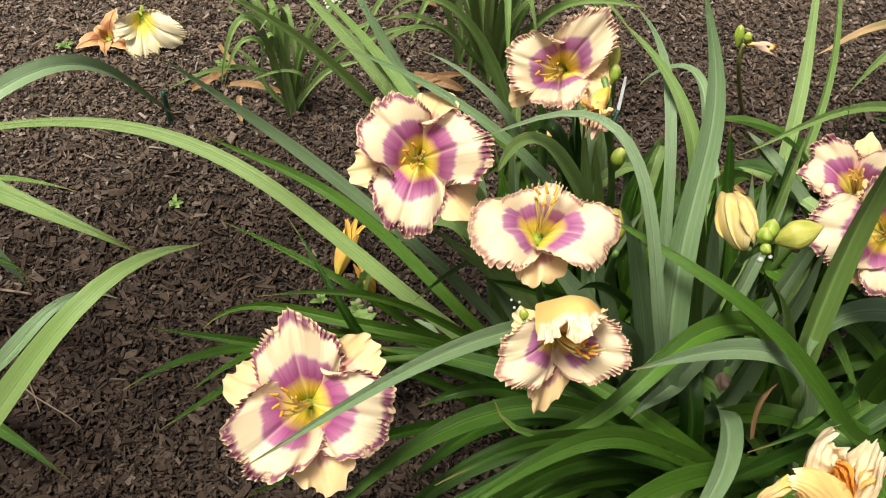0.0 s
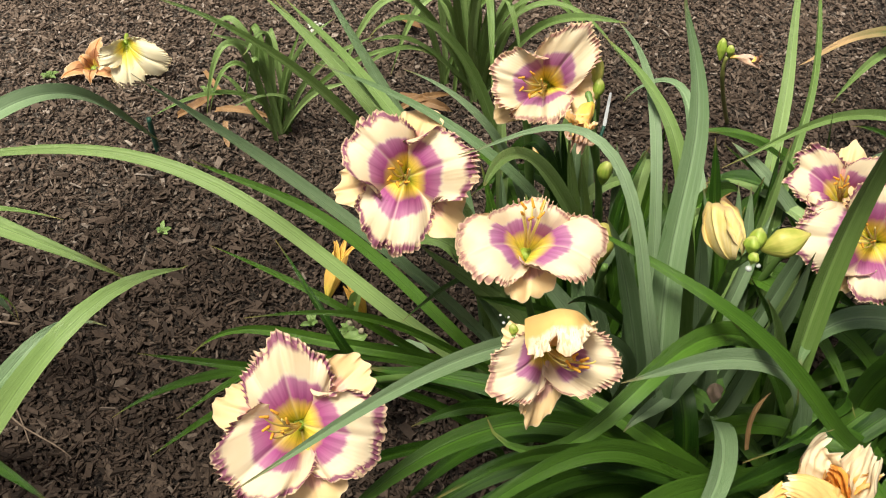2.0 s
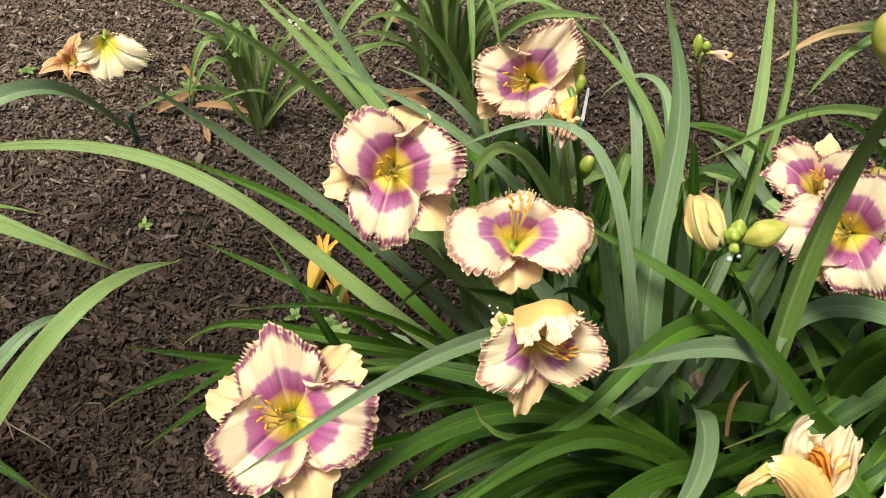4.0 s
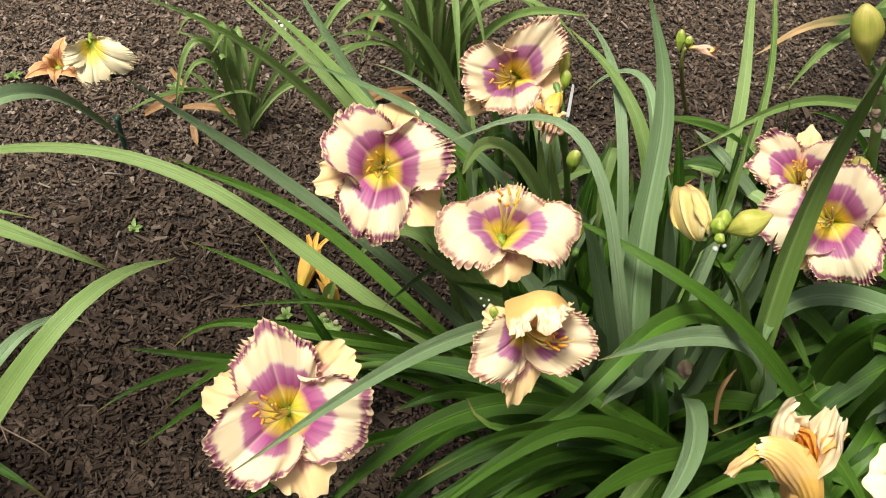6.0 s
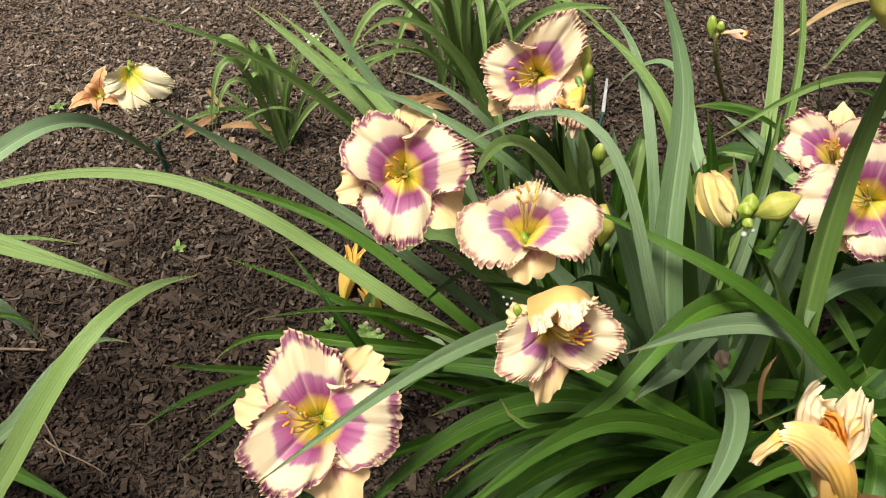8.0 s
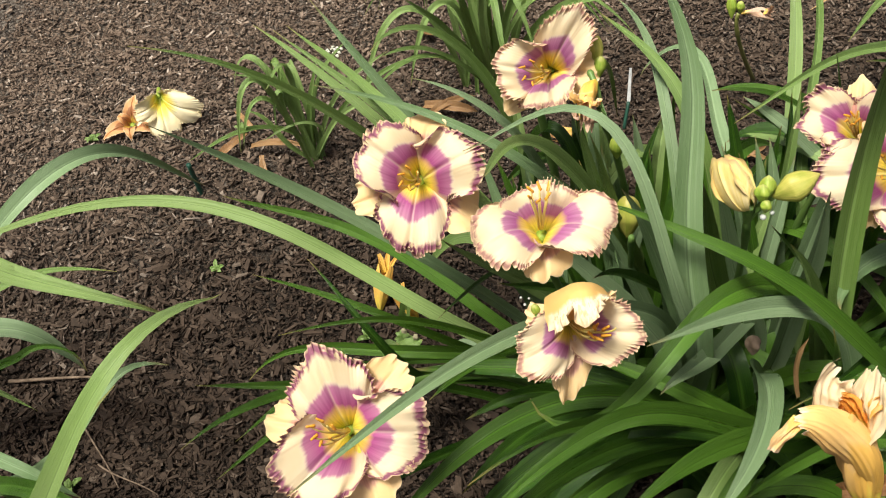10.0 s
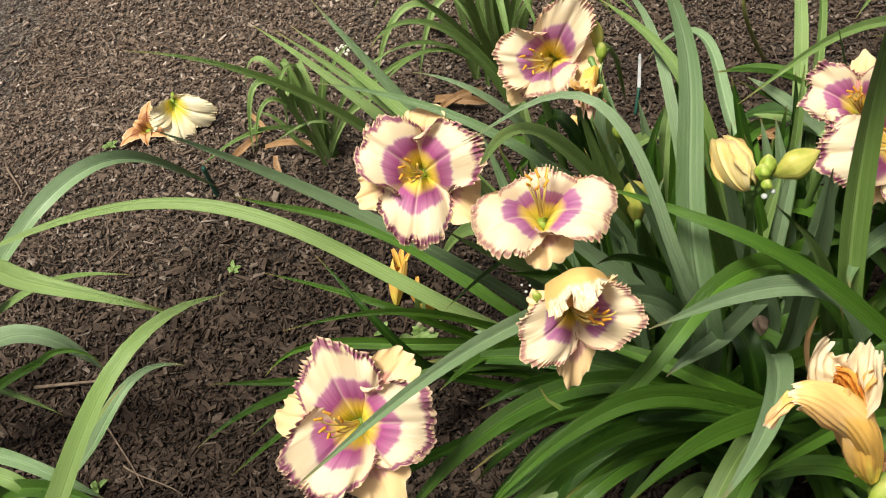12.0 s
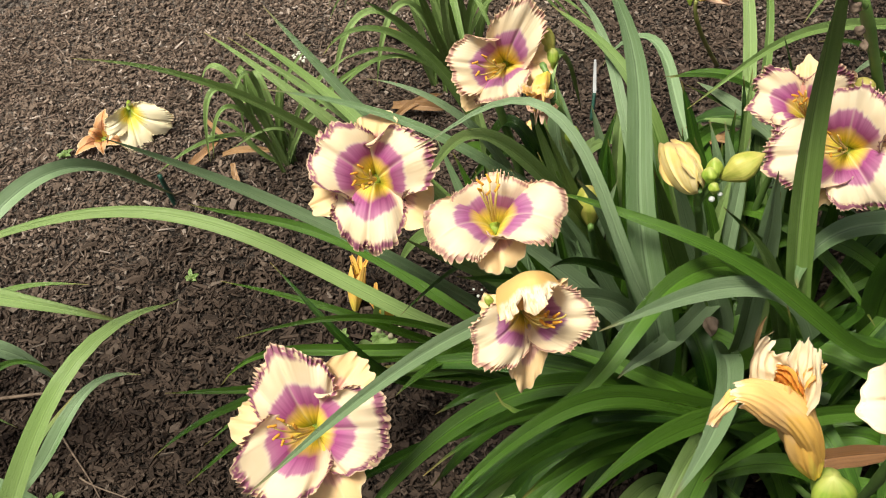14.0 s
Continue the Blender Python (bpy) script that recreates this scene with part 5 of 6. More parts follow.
def wilted_bloom(owner, ctrl, radii, lobes, mat, seed, label, name="wilted_flower", flute=1.0, twist=7.0, crease=0.0016):
    """A collapsed flower: a fluted, twisted funnel with limp lobes round its mouth. lobes: (azimuth, length, width, lift, curl)."""
    g = np.random.default_rng(seed)
    n, sides = 30, 48
    t = np.linspace(0, 1, n)
    c = bezier(ctrl, t)
    tan = unit(np.gradient(c, axis=0))
    a1 = unit(np.cross(tan, np.array([0.2, 0.9, 0.35])))
    a2 = np.cross(tan, a1)
    rr = np.interp(t, np.linspace(0, 1, len(radii)), radii)
    ph = g.uniform(0, 6, 4)
    verts, uvs = [], []
    for i in range(n):
        for k in range(sides):
            a = 2 * np.pi * k / sides
            q = rr[i] * (1 + flute * 0.07 * np.sin(5 * a + twist * t[i] + ph[0]) + flute * 0.035 * np.sin(17 * a + 1.7 * twist * t[i] + ph[1]) + 0.10 * t[i] * np.sin(3 * a + ph[2]))
            verts.append(c[i] + q * (np.cos(a) * a1[i] + np.sin(a) * a2[i]) + tan[i] * (0.012 * np.sin(3 * a + ph[3]) * t[i] ** 4))
            uvs.append((k / sides, t[i] * 0.80))
    faces = [(i * sides + k, i * sides + (k + 1) % sides, (i + 1) * sides + (k + 1) % sides, (i + 1) * sides + k) for i in range(n - 1) for k in range(sides)]
    me = mesh_of(name, verts, faces, mat, uvs)
    lay = me.uv_layers.new(name="Zone")
    idx = np.empty(len(me.loops), dtype=np.int32)
    me.loops.foreach_get("vertex_index", idx)
    z = np.array([(0.1 + 0.75 * b, 0.5 + 0.5 * np.sin(a * 19)) for a, b in uvs], dtype=np.float32)
    lay.data.foreach_set("uv", z[idx].ravel())
    f = part(name, me, owner, label)
    m = frame_of(tan[-1])
    for k, (az, ln, wd, lift, curl) in enumerate(lobes):
        r0 = radii[-1] * 0.92
        edge = [(r0 * 0.95, -0.006), (r0, 0.0), (r0 + ln * 0.45, lift), (r0 + ln * 0.8, lift), (r0 + ln, lift - curl)]
        part("petal", tepal_mesh("petal", c[-1], m, az, r0 + ln, wd, lift, curl, mat, seed + 9 + k, 0.0012, -0.08, frills=9, crumple=crease, prof=edge, foot=0.75), f)
    return f


def limp_petal(owner, ctrl, halves, fold, facing, mat, seed, pleats=5, depth=0.10, twist=2.0, zone=(0.5, 1.0), name="petal", label=""):
    """A wilted petal: a pleated sheet curved across by fold degrees, hollow towards facing, with a torn, crumpled end."""
    g = np.random.default_rng(seed)
    n, m = 30, 33
    t, v = np.linspace(0, 1, n), np.linspace(-1, 1, m)[None, :]
    c = bezier(ctrl, t)
    tan = unit(np.gradient(c, axis=0))
    f = np.array(facing, float)
    nor = unit(f - (tan @ f)[:, None] * tan)
    side = np.cross(tan, nor)
    hw = np.interp(t, np.linspace(0, 1, len(halves)), halves)[:, None]
    ph = g.uniform(0, 6.28, 6)
    ang = v * radians(fold) / 2
    rad = hw / max(radians(fold) / 2, 0.2)
    tt = t[:, None]
    ripple = depth * hw * (np.sin(pleats * np.pi * v + twist * tt * 3 + ph[0]) + 0.5 * np.sin(2.3 * pleats * np.pi * v + ph[1] + 4 * tt)) + 0.06 * hw * np.sin(11 * tt + 3 * v + ph[2]) + 0.035 * hw * np.sin(19 * tt + 5 * v + ph[4]) * np.sin(7 * v + 9 * tt)
    q, h = (rad + ripple) * np.sin(ang), rad - (rad + ripple) * np.cos(ang)
    torn = tt ** 6 * hw * (0.22 * np.sin(4 * v + ph[3]) + 0.14 * np.sin(11 * v + ph[4]) + 0.10 * np.sin(23 * v + ph[5]))
    p = c[:, None, :] + side[:, None, :] * q[..., None] + nor[:, None, :] * h[..., None] + tan[:, None, :] * torn[..., None]
    faces = [(i * m + k, i * m + k + 1, (i + 1) * m + k + 1, (i + 1) * m + k) for i in range(n - 1) for k in range(m - 1)]
    uvs = np.stack([(0.5 + v * 0.42) * np.ones((n, 1)), tt * 0.97 * np.ones((1, m))], -1).reshape(-1, 2)
    me = mesh_of(name, p.reshape(-1, 3).tolist(), faces, mat, uvs)
    lay = me.uv_layers.new(name="Zone")
    idx = np.empty(len(me.loops), dtype=np.int32)
    me.loops.foreach_get("vertex_index", idx)
    z = np.stack([(zone[0] + (zone[1] - zone[0]) * tt) * np.ones((1, m)), (0.5 + v * 0.42) * np.ones((n, 1))], -1).reshape(-1, 2).astype(np.float32)
    lay.data.foreach_set("uv", z[idx].ravel())
    return part(name, me, owner, label)


scape(main, [(0.36, 0.84, 0), (0.36, 0.86, 0.2), (0.37, 0.83, 0.36), (0.334, 0.749, 0.560)])
opening = bud(main, (0.331, 0.743, 0.585), (0.312, 0.772, 0.622), 0.0135, BUD_CREAM, "swollen cream bud with browned, parting tips", fat=0.55, blunt=1.0, ridges=0.30)
for a_, w_, l_ in ((40, 0.042, 0.056), (160, 0.042, 0.054), (280, 0.044, 0.058)):
    cup_ = [(0.004, -0.002), (0.014, 0.002), (0.0172, 0.022), (0.0150, 0.042), (0.0050, l_)]
    part("petal", tepal_mesh("petal", np.array((0.331, 0.743, 0.585)), frame_of(np.array((0.310, 0.773, 0.623)) - np.array((0.331, 0.743, 0.585))), a_, 0.06, w_, 0.0, 0.0, BUD_CREAM, 900 + a_, 0.0012, 0.20, prof=cup_, frills=6), opening)
bud(main, (0.352, 0.746, 0.594), (0.395, 0.751, 0.614), 0.0135, BUD, "plump yellow-green bud", fat=0.42, ridges=0.22, blunt=1.7)
bud(main, (0.345, 0.741, 0.594), (0.349, 0.754, 0.616), 0.0078, BUD_GREEN, "small green bud", ridges=0.30, blunt=1.2)
bud(main, (0.341, 0.737, 0.597), (0.342, 0.745, 0.614), 0.0075, BUD_GREEN, "small green bud", ridges=0.30, blunt=1.2)
bud(main, (0.343, 0.730, 0.591), (0.344, 0.733, 0.604), 0.0052, BUD_GREEN, "tiny green bud", ridges=0.3)
scape(main, [(0.334, 0.749, 0.560), (0.337, 0.745, 0.575), (0.345, 0.744, 0.586), (0.354, 0.747, 0.595)], 0.0040, 0.003)
scape(main, [(0.334, 0.749, 0.560), (0.334, 0.746, 0.570), (0.333, 0.744, 0.580), (0.331, 0.743, 0.588)], 0.0045, 0.005)
drop(main, (0.341, 0.727, 0.588), 0.0032)
drop(main, (0.349, 0.728, 0.592), 0.0024)
bud(main, (0.245, 0.919, 0.338), (0.247, 0.940, 0.395), 0.0165, BUD, "upright yellow bud between leaves")
scape(main, [(0.25, 0.92, 0), (0.25, 0.92, 0.15), (0.25, 0.92, 0.28), (0.238, 0.846, 0.429)])
bud(main, (0.232, 0.931, 0.473), (0.233, 0.928, 0.513), 0.0085, BUD_GREEN, "small green bud")
scape(main, [(0.27, 1.03, 0), (0.27, 1.03, 0.2), (0.26, 1.02, 0.35), (0.216, 0.976, 0.514)], 0.0050, 0.0045)
scape(main, [(0.216, 0.976, 0.514), (0.219, 0.987, 0.527), (0.214, 0.996, 0.536), (0.210, 1.013, 0.539)], 0.0042, 0.0035)
bud(main, (0.222, 1.036, 0.520), (0.219, 1.062, 0.556), 0.0100, BUD, "yellow-green bud beside the flower")
bud(main, (0.221, 1.030, 0.510), (0.226, 1.040, 0.538), 0.0080, BUD_GREEN, "green bud behind the flower")
wilted_bloom(main, [(0.214, 0.996, 0.536), (0.205, 0.977, 0.544), (0.200, 0.964, 0.543), (0.199, 0.958, 0.537)], [0.004, 0.009, 0.010, 0.008], [(20, 0.014, 0.014, -0.004, 0.012), (180, 0.022, 0.014, 0.0, 0.008), (260, 0.010, 0.014, 0.0, 0.008)], SPENT, 21, "limp orange spent flower")
wilted_bloom(main, [(0.207, 0.980, 0.532), (0.203, 0.964, 0.529), (0.201, 0.958, 0.522), (0.200, 0.952, 0.516)], [0.004, 0.008, 0.010, 0.008], [(60, 0.010, 0.014, -0.004, 0.014), (200, 0.012, 0.016, 0.0, 0.012), (310, 0.012, 0.014, 0.0, 0.012)], GREYPINK, 22, "shrivelled greyish pink spent flower")

bud(main, (0.125, 0.629, 0.600), (0.120, 0.632, 0.614), 0.0042, BUD_GREEN, "small green bud")
for bead_, r_ in (((0.110, 0.638, 0.618), 0.0013), ((0.113, 0.633, 0.614), 0.0015), ((0.117, 0.637, 0.617), 0.0012)):
    drop(main, bead_, r_)
scape(main, [(0.20, 0.86, 0), (0.18, 0.80, 0.25), (0.15, 0.74, 0.42), (0.123, 0.626, 0.604)], 0.004, 0.003)

# spent flower and green bud in front
scape(main, [(0.36, 0.74, 0), (0.36, 0.60, 0.20), (0.352, 0.44, 0.40), (0.349, 0.413, 0.598)])
collapsed = wilted_bloom(main, [(0.338, 0.417, 0.643), (0.332, 0.424, 0.664), (0.322, 0.432, 0.694), (0.317, 0.442, 0.728)], [0.0036, 0.0078, 0.0108, 0.0124, 0.0125, 0.0110, 0.0080], [], SPENT, 31, "collapsed apricot spent flower with a twisted tube", flute=2.0, twist=-6.0)
limp_petal(collapsed, [(0.337, 0.416, 0.664), (0.330, 0.416, 0.705), (0.312, 0.424, 0.738), (0.290, 0.430, 0.753), (0.278, 0.430, 0.750)], [0.007, 0.016, 0.019, 0.016, 0.010], 150, (0.22, 0.46, -0.85), SPENT, 33, 9, 0.03, 3.0, (0.74, 0.98))
limp_petal(collapsed, [(0.279, 0.431, 0.748), (0.273, 0.427, 0.748), (0.266, 0.424, 0.738), (0.262, 0.422, 0.727)], [0.0085, 0.006, 0.0065, 0.0055], 230, (0.2, 0.5, -0.8), WILTED, 34, 3, 0.16, 2.0, (0.6, 1.0))
limp_petal(collapsed, [(0.320, 0.450, 0.708), (0.308, 0.456, 0.722), (0.308, 0.462, 0.732), (0.318, 0.462, 0.740)], [0.012, 0.020, 0.022, 0.018], 100, (0.10, -0.55, 0.75), PALE, 35, 6, 0.05, 1.0, (0.75, 1.0))
limp_petal(collapsed, [(0.326, 0.436, 0.700), (0.329, 0.438, 0.726), (0.328, 0.444, 0.746), (0.331, 0.453, 0.760)], [0.011, 0.015, 0.016, 0.010], 80, (-0.7, -0.1, 0.7), PALE, 36, 5, 0.10, 2.0, (0.8, 1.0))
limp_petal(collapsed, [(0.328, 0.440, 0.735), (0.331, 0.440, 0.745), (0.334, 0.441, 0.750), (0.337, 0.443, 0.752)], [0.006, 0.006, 0.005, 0.004], 150, (-0.3, 0.1, 0.9), SPENT, 37, 3, 0.20, 2.0, (0.9, 1.0))
limp_petal(collapsed, [(0.320, 0.440, 0.715), (0.316, 0.446, 0.730), (0.312, 0.448, 0.738), (0.308, 0.446, 0.742)], [0.010, 0.011, 0.009, 0.006], 120, (-0.25, -0.45, 0.85), INNER, 38, 4, 0.16, 2.0, (0.3, 0.8), label="deep orange inner petal")
bud(main, (0.351, 0.405, 0.601), (0.348, 0.411, 0.653), 0.0150, BUD_GREEN, "stout green bud beside the spent flower", blunt=1.0, ridges=0.42)
scape(main, [(0.46, 0.72, 0), (0.45, 0.58, 0.20), (0.40, 0.45, 0.40), (0.396, 0.424, 0.651)])
bloom(main, (0.402, 0.430, 0.711), (0.10, -0.60, 0.80), [
    ("p", 172, 0.050, 0.050, 0.006, 0.004, 0.05), ("p", 55, 0.050, 0.050, 0.008, 0.004, 0.05), ("p", 292, 0.048, 0.046, 0.006, 0.008, 0.05)],
    (0.396, 0.424, 0.651), 41, petal=PALE, stamens=0, ruffle=0.0012, label="drooping pale cream spent flower", name="wilted_flower")

# tall scape with husks on the far right
scape(right, [(0.66, 0.92, 0), (0.64, 0.92, 0.25), (0.60, 0.92, 0.45), (0.517, 0.891, 0.674)], 0.0070, 0.0055)
scape(right, [(0.519, 0.879, 0.662), (0.505, 0.874, 0.681), (0.486, 0.863, 0.705), (0.474, 0.854, 0.720)], 0.0040, 0.0035)
bud(right, (0.474, 0.853, 0.719), (0.450, 0.860, 0.781), 0.0150, BUD, "large yellow-green bud")
for at, to, r in (((0.512, 0.871, 0.665), (0.501, 0.871, 0.675), 0.006), ((0.514, 0.857, 0.651), (0.503, 0.854, 0.656), 0.005), ((0.512, 0.888, 0.684), (0.509, 0.887, 0.698), 0.006), ((0.513, 0.852, 0.645), (0.509, 0.838, 0.643), 0.004)):
    part("husk", bud_mesh(at, to, r, HUSK, "husk", fat=0.5, ridges=0.4), right, "withered brown flower remnant")
bud(main, (0.542, 0.891, 0.516), (0.546, 0.893, 0.551), 0.0130, BUD, "yellow-green bud behind the flower")

# ---- things lying on the mulch ----
def lying(name, x, y, label, category, group=""):
    return plant(name, x, y, label, category, group)


spent = lying("spent_flower", -0.135, 1.15, "closed orange spent daylily flower standing in the mulch", "flower", "spent flowers on the mulch")
wilted_bloom(spent, [(-0.141, 1.084, 0.004), (-0.138, 1.092, 0.025), (-0.128, 1.110, 0.050), (-0.122, 1.120, 0.064)], [0.004, 0.0095, 0.0135, 0.0145, 0.0130], [], VASE, 51, "", "tube", flute=1.3, twist=1.0)
for dx_, dy_, k_ in ((-0.008, 0.012, 61), (0.004, 0.016, 62), (0.016, 0.006, 63)):
    limp_petal(spent, [(-0.124 + dx_ * 0.4, 1.118 + dy_ * 0.4, 0.054), (-0.122 + dx_ * 0.7, 1.122 + dy_ * 0.7, 0.068), (-0.121 + dx_, 1.124 + dy_, 0.076), (-0.120 + dx_ * 1.5, 1.124 + dy_ * 1.4, 0.082)], [0.006, 0.006, 0.005, 0.004], 150, (-dx_, -dy_, 0.3), VASE, k_, 3, 0.12, 1.0, (0.6, 1.0))
spent2 = lying("spent_flower", -0.09, 1.06, "small orange spent daylily flower in the mulch", "flower", "spent flowers on the mulch")
wilted_bloom(spent2, [(-0.080, 1.056, 0.004), (-0.084, 1.058, 0.020), (-0.092, 1.064, 0.040), (-0.097, 1.068, 0.050)], [0.005, 0.010, 0.0125, 0.0115], [], VASE, 52, "", "tube", flute=1.3, twist=1.0)
for dx_, dy_, k_ in ((-0.008, 0.008, 64), (0.006, 0.012, 65)):
    limp_petal(spent2, [(-0.097 + dx_ * 0.4, 1.068 + dy_ * 0.4, 0.044), (-0.098 + dx_ * 0.7, 1.070 + dy_ * 0.7, 0.056), (-0.100 + dx_, 1.072 + dy_, 0.062), (-0.101 + dx_ * 1.5, 1.072 + dy_ * 1.4, 0.066)], [0.005, 0.006, 0.005, 0.004], 150, (-dx_, -dy_, 0.3), VASE, k_, 3, 0.12, 1.0, (0.6, 1.0))
spent3 = lying("fallen_petal", 0.20, 1.46, "fallen dry orange flower on the mulch", "flower")
wilted_bloom(spent3, [(0.223, 1.453, 0.012), (0.212, 1.443, 0.018), (0.200, 1.435, 0.020), (0.187, 1.442, 0.015)], [0.004, 0.010, 0.014, 0.012], [(30, 0.030, 0.020, 0.004, 0.006), (190, 0.030, 0.022, 0.0, 0.006)], WILTED, 53, "", "tube")

lemon = lying("fallen_flower", -0.60, 1.60, "pale lemon daylily flower lying on the mulch", "flower")
bloom(lemon, (-0.602, 1.605, 0.058), (0.25, -0.82, 0.24), [
    ("s", 20, 0.040, 0.026, 0.004, 0.006, 0.05), ("s", 234, 0.072, 0.022, 0.004, 0.010, 0.05), ("s", 300, 0.060, 0.034, 0.002, 0.012, 0.05),
    ("p", 280, 0.080, 0.050, 0.012, 0.008, 0.06, 0.0, 0.0, 0.0), ("p", 352, 0.076, 0.058, 0.018, 0.006, 0.10, 0.3, 0.3, 0.1), ("p", 200, 0.050, 0.038, 0.012, 0.010, 0.06, 0.0, 0.0, 0.0)],
    None, 800, petal=YELLOW, sepal=YELLOW, stamens=0, ruffle=0.0026, size=1.12)
rust = lying("fallen_flower", -0.68, 1.60, "withered rust-brown daylily flower lying on the mulch", "flower")
bloom(rust, (-0.678, 1.597, 0.045), (0.05, -0.35, 0.93), [
    ("s", 80, 0.056, 0.028, 0.004, 0.006, 0.12), ("s", 210, 0.060, 0.028, 0.002, 0.010, 0.10), ("s", 275, 0.038, 0.024, 0.002, 0.012, 0.10), ("s", 335, 0.060, 0.030, 0.002, 0.010, 0.12), ("s", 150, 0.030, 0.020, 0.004, 0.010, 0.05)],
    (-0.675, 1.60, 0.004), 820, sepal=RUST, stamens=0, size=1.0, tip=0.22, sepal_ruffle=0.0012)

# dead leaves on the ground belong to the small clump
for pts_, w_ in (([(-0.482, 1.489, 0.006), (-0.455, 1.484, 0.030), (-0.433, 1.508, 0.030), (-0.424, 1.546, 0.010)], 0.013), ([(-0.413, 1.507, 0.008), (-0.374, 1.484, 0.040), (-0.333, 1.472, 0.050), (-0.295, 1.478, 0.020)], 0.011),
                 ([(-0.379, 1.456, 0.030), (-0.380, 1.436, 0.020), (-0.373, 1.424, 0.010), (-0.369, 1.410, 0.006)], 0.010), ([(-0.457, 1.615, 0.010), (-0.434, 1.573, 0.030), (-0.416, 1.555, 0.020), (-0.406, 1.547, 0.010)], 0.008)):
    leaf(c1, w_, pts_, "t")
for pts_, w_ in (([(-0.064, 1.571, 0.010), (-0.023, 1.542, 0.030), (0.010, 1.536, 0.030), (0.041, 1.535, 0.010)], 0.016), ([(-0.057, 1.538, 0.010), (-0.034, 1.542, 0.030), (-0.002, 1.548, 0.040), (0.036, 1.583, 0.010)], 0.012), ([(-0.085, 1.819, 0.010), (-0.071, 1.797, 0.020), (-0.053, 1.783, 0.020), (-0.035, 1.783, 0.010)], 0.014)):
    leaf(c2, w_, pts_, "t")
leaf(main, 0.016, [(0.392, 0.530, 0.413), (0.407, 0.523, 0.437), (0.434, 0.517, 0.453), (0.478, 0.506, 0.464)], "b")
leaf(main, 0.010, [(0.327, 0.529, 0.20), (0.345, 0.520, 0.24), (0.372, 0.510, 0.25), (0.400, 0.500, 0.20)], "b")
leaf(main, 0.008, [(0.206, 0.545, 0.17), (0.226, 0.548, 0.20), (0.250, 0.548, 0.20), (0.272, 0.545, 0.16)], "b")
leaf(main, 0.005, [(0.396, 0.671, 0.341), (0.388, 0.679, 0.379), (0.385, 0.685, 0.405), (0.398, 0.687, 0.436)], "t")

leaf(right, 0.010, [(0.478, 1.389, 0.010), (0.501, 1.349, 0.030), (0.526, 1.326, 0.030), (0.555, 1.328, 0.010)], "t")
leaf(right, 0.008, [(0.490, 1.334, 0.010), (0.508, 1.329, 0.025), (0.533, 1.333, 0.030), (0.557, 1.363, 0.010)], "t")
part("husk", bud_mesh((0.336, 0.669, 0.440), (0.337, 0.680, 0.459), 0.0075, HUSK, "husk", fat=0.5, ridges=0.5), main, "withered brown flower remnant")

# seedling scape at the back
seed_stem = lying("daylily_seedling", 0.575, 1.552, "thin flower stalk with two green buds rising from mulch", "plant")
scape(seed_stem, [(0.575, 1.552, 0), (0.511, 1.447, 0.165), (0.495, 1.458, 0.220), (0.504, 1.458, 0.240)], 0.0042, 0.0032, STEM_PALE)
bud(seed_stem, (0.492, 1.455, 0.232), (0.492, 1.471, 0.268), 0.0085, BUD_GREEN)
bud(seed_stem, (0.506, 1.456, 0.239), (0.506, 1.461, 0.262), 0.0070, BUD_GREEN)
wilted_bloom(seed_stem, [(0.508, 1.457, 0.240), (0.521, 1.455, 0.244), (0.534, 1.450, 0.243), (0.547, 1.443, 0.241)], [0.003, 0.004, 0.009, 0.008], [(20, 0.018, 0.014, 0.006, 0.004), (160, 0.018, 0.014, 0.006, 0.004)], GREYPINK, 61, "dry pink spent flower")

# low rosette of broad young leaves round the spent flowers
for pts_, w_, tone_ in (([(-0.098, 1.050, -0.005), (-0.092, 1.050, 0.040), (-0.086, 1.052, 0.062), (-0.082, 1.056, 0.070)], 0.016, "y"), ([(-0.110, 0.992, -0.005), (-0.100, 0.985, 0.020), (-0.085, 0.990, 0.030), (-0.066, 1.000, 0.026)], 0.022, "y"),
                        ([(-0.020, 0.990, -0.005), (-0.004, 0.985, 0.024), (0.018, 0.972, 0.030), (0.040, 0.960, 0.014)], 0.024, "s"), ([(-0.130, 1.010, -0.005), (-0.128, 1.000, 0.030), (-0.110, 0.988, 0.040), (-0.092, 0.972, 0.030)], 0.014, "d")):
    leaf(main, w_, pts_, tone_)
for at, to, r in (((-0.092, 1.012, 0.030), (-0.098, 1.016, 0.040), 0.004), ((-0.080, 1.000, 0.026), (-0.074, 1.004, 0.038), 0.0045), ((-0.066, 1.012, 0.030), (-0.060, 1.016, 0.038), 0.0035)):
    part("husk", bud_mesh(at, to, r, HUSK_PALE, "husk", fat=0.5, ridges=0.4), main, "pale withered flower remnant")

leaf(right, 0.028, [(0.82, 1.05, -0.005), (0.621, 0.977, 0.284), (0.539, 1.063, 0.324), (0.462, 1.095, 0.355), (0.398, 1.068, 0.338)], 'g', 0)
leaf(right, 0.014, [(0.72, 1.1, -0.005), (0.518, 0.955, 0.359), (0.485, 1.004, 0.391), (0.439, 1.025, 0.424), (0.401, 1.035, 0.451)], 's', 0)
leaf(right, 0.018, [(0.9, 1.3, -0.005), (0.622, 1.102, 0.253), (0.552, 1.161, 0.309), (0.474, 1.177, 0.342), (0.395, 1.162, 0.347)], 'g', 0)

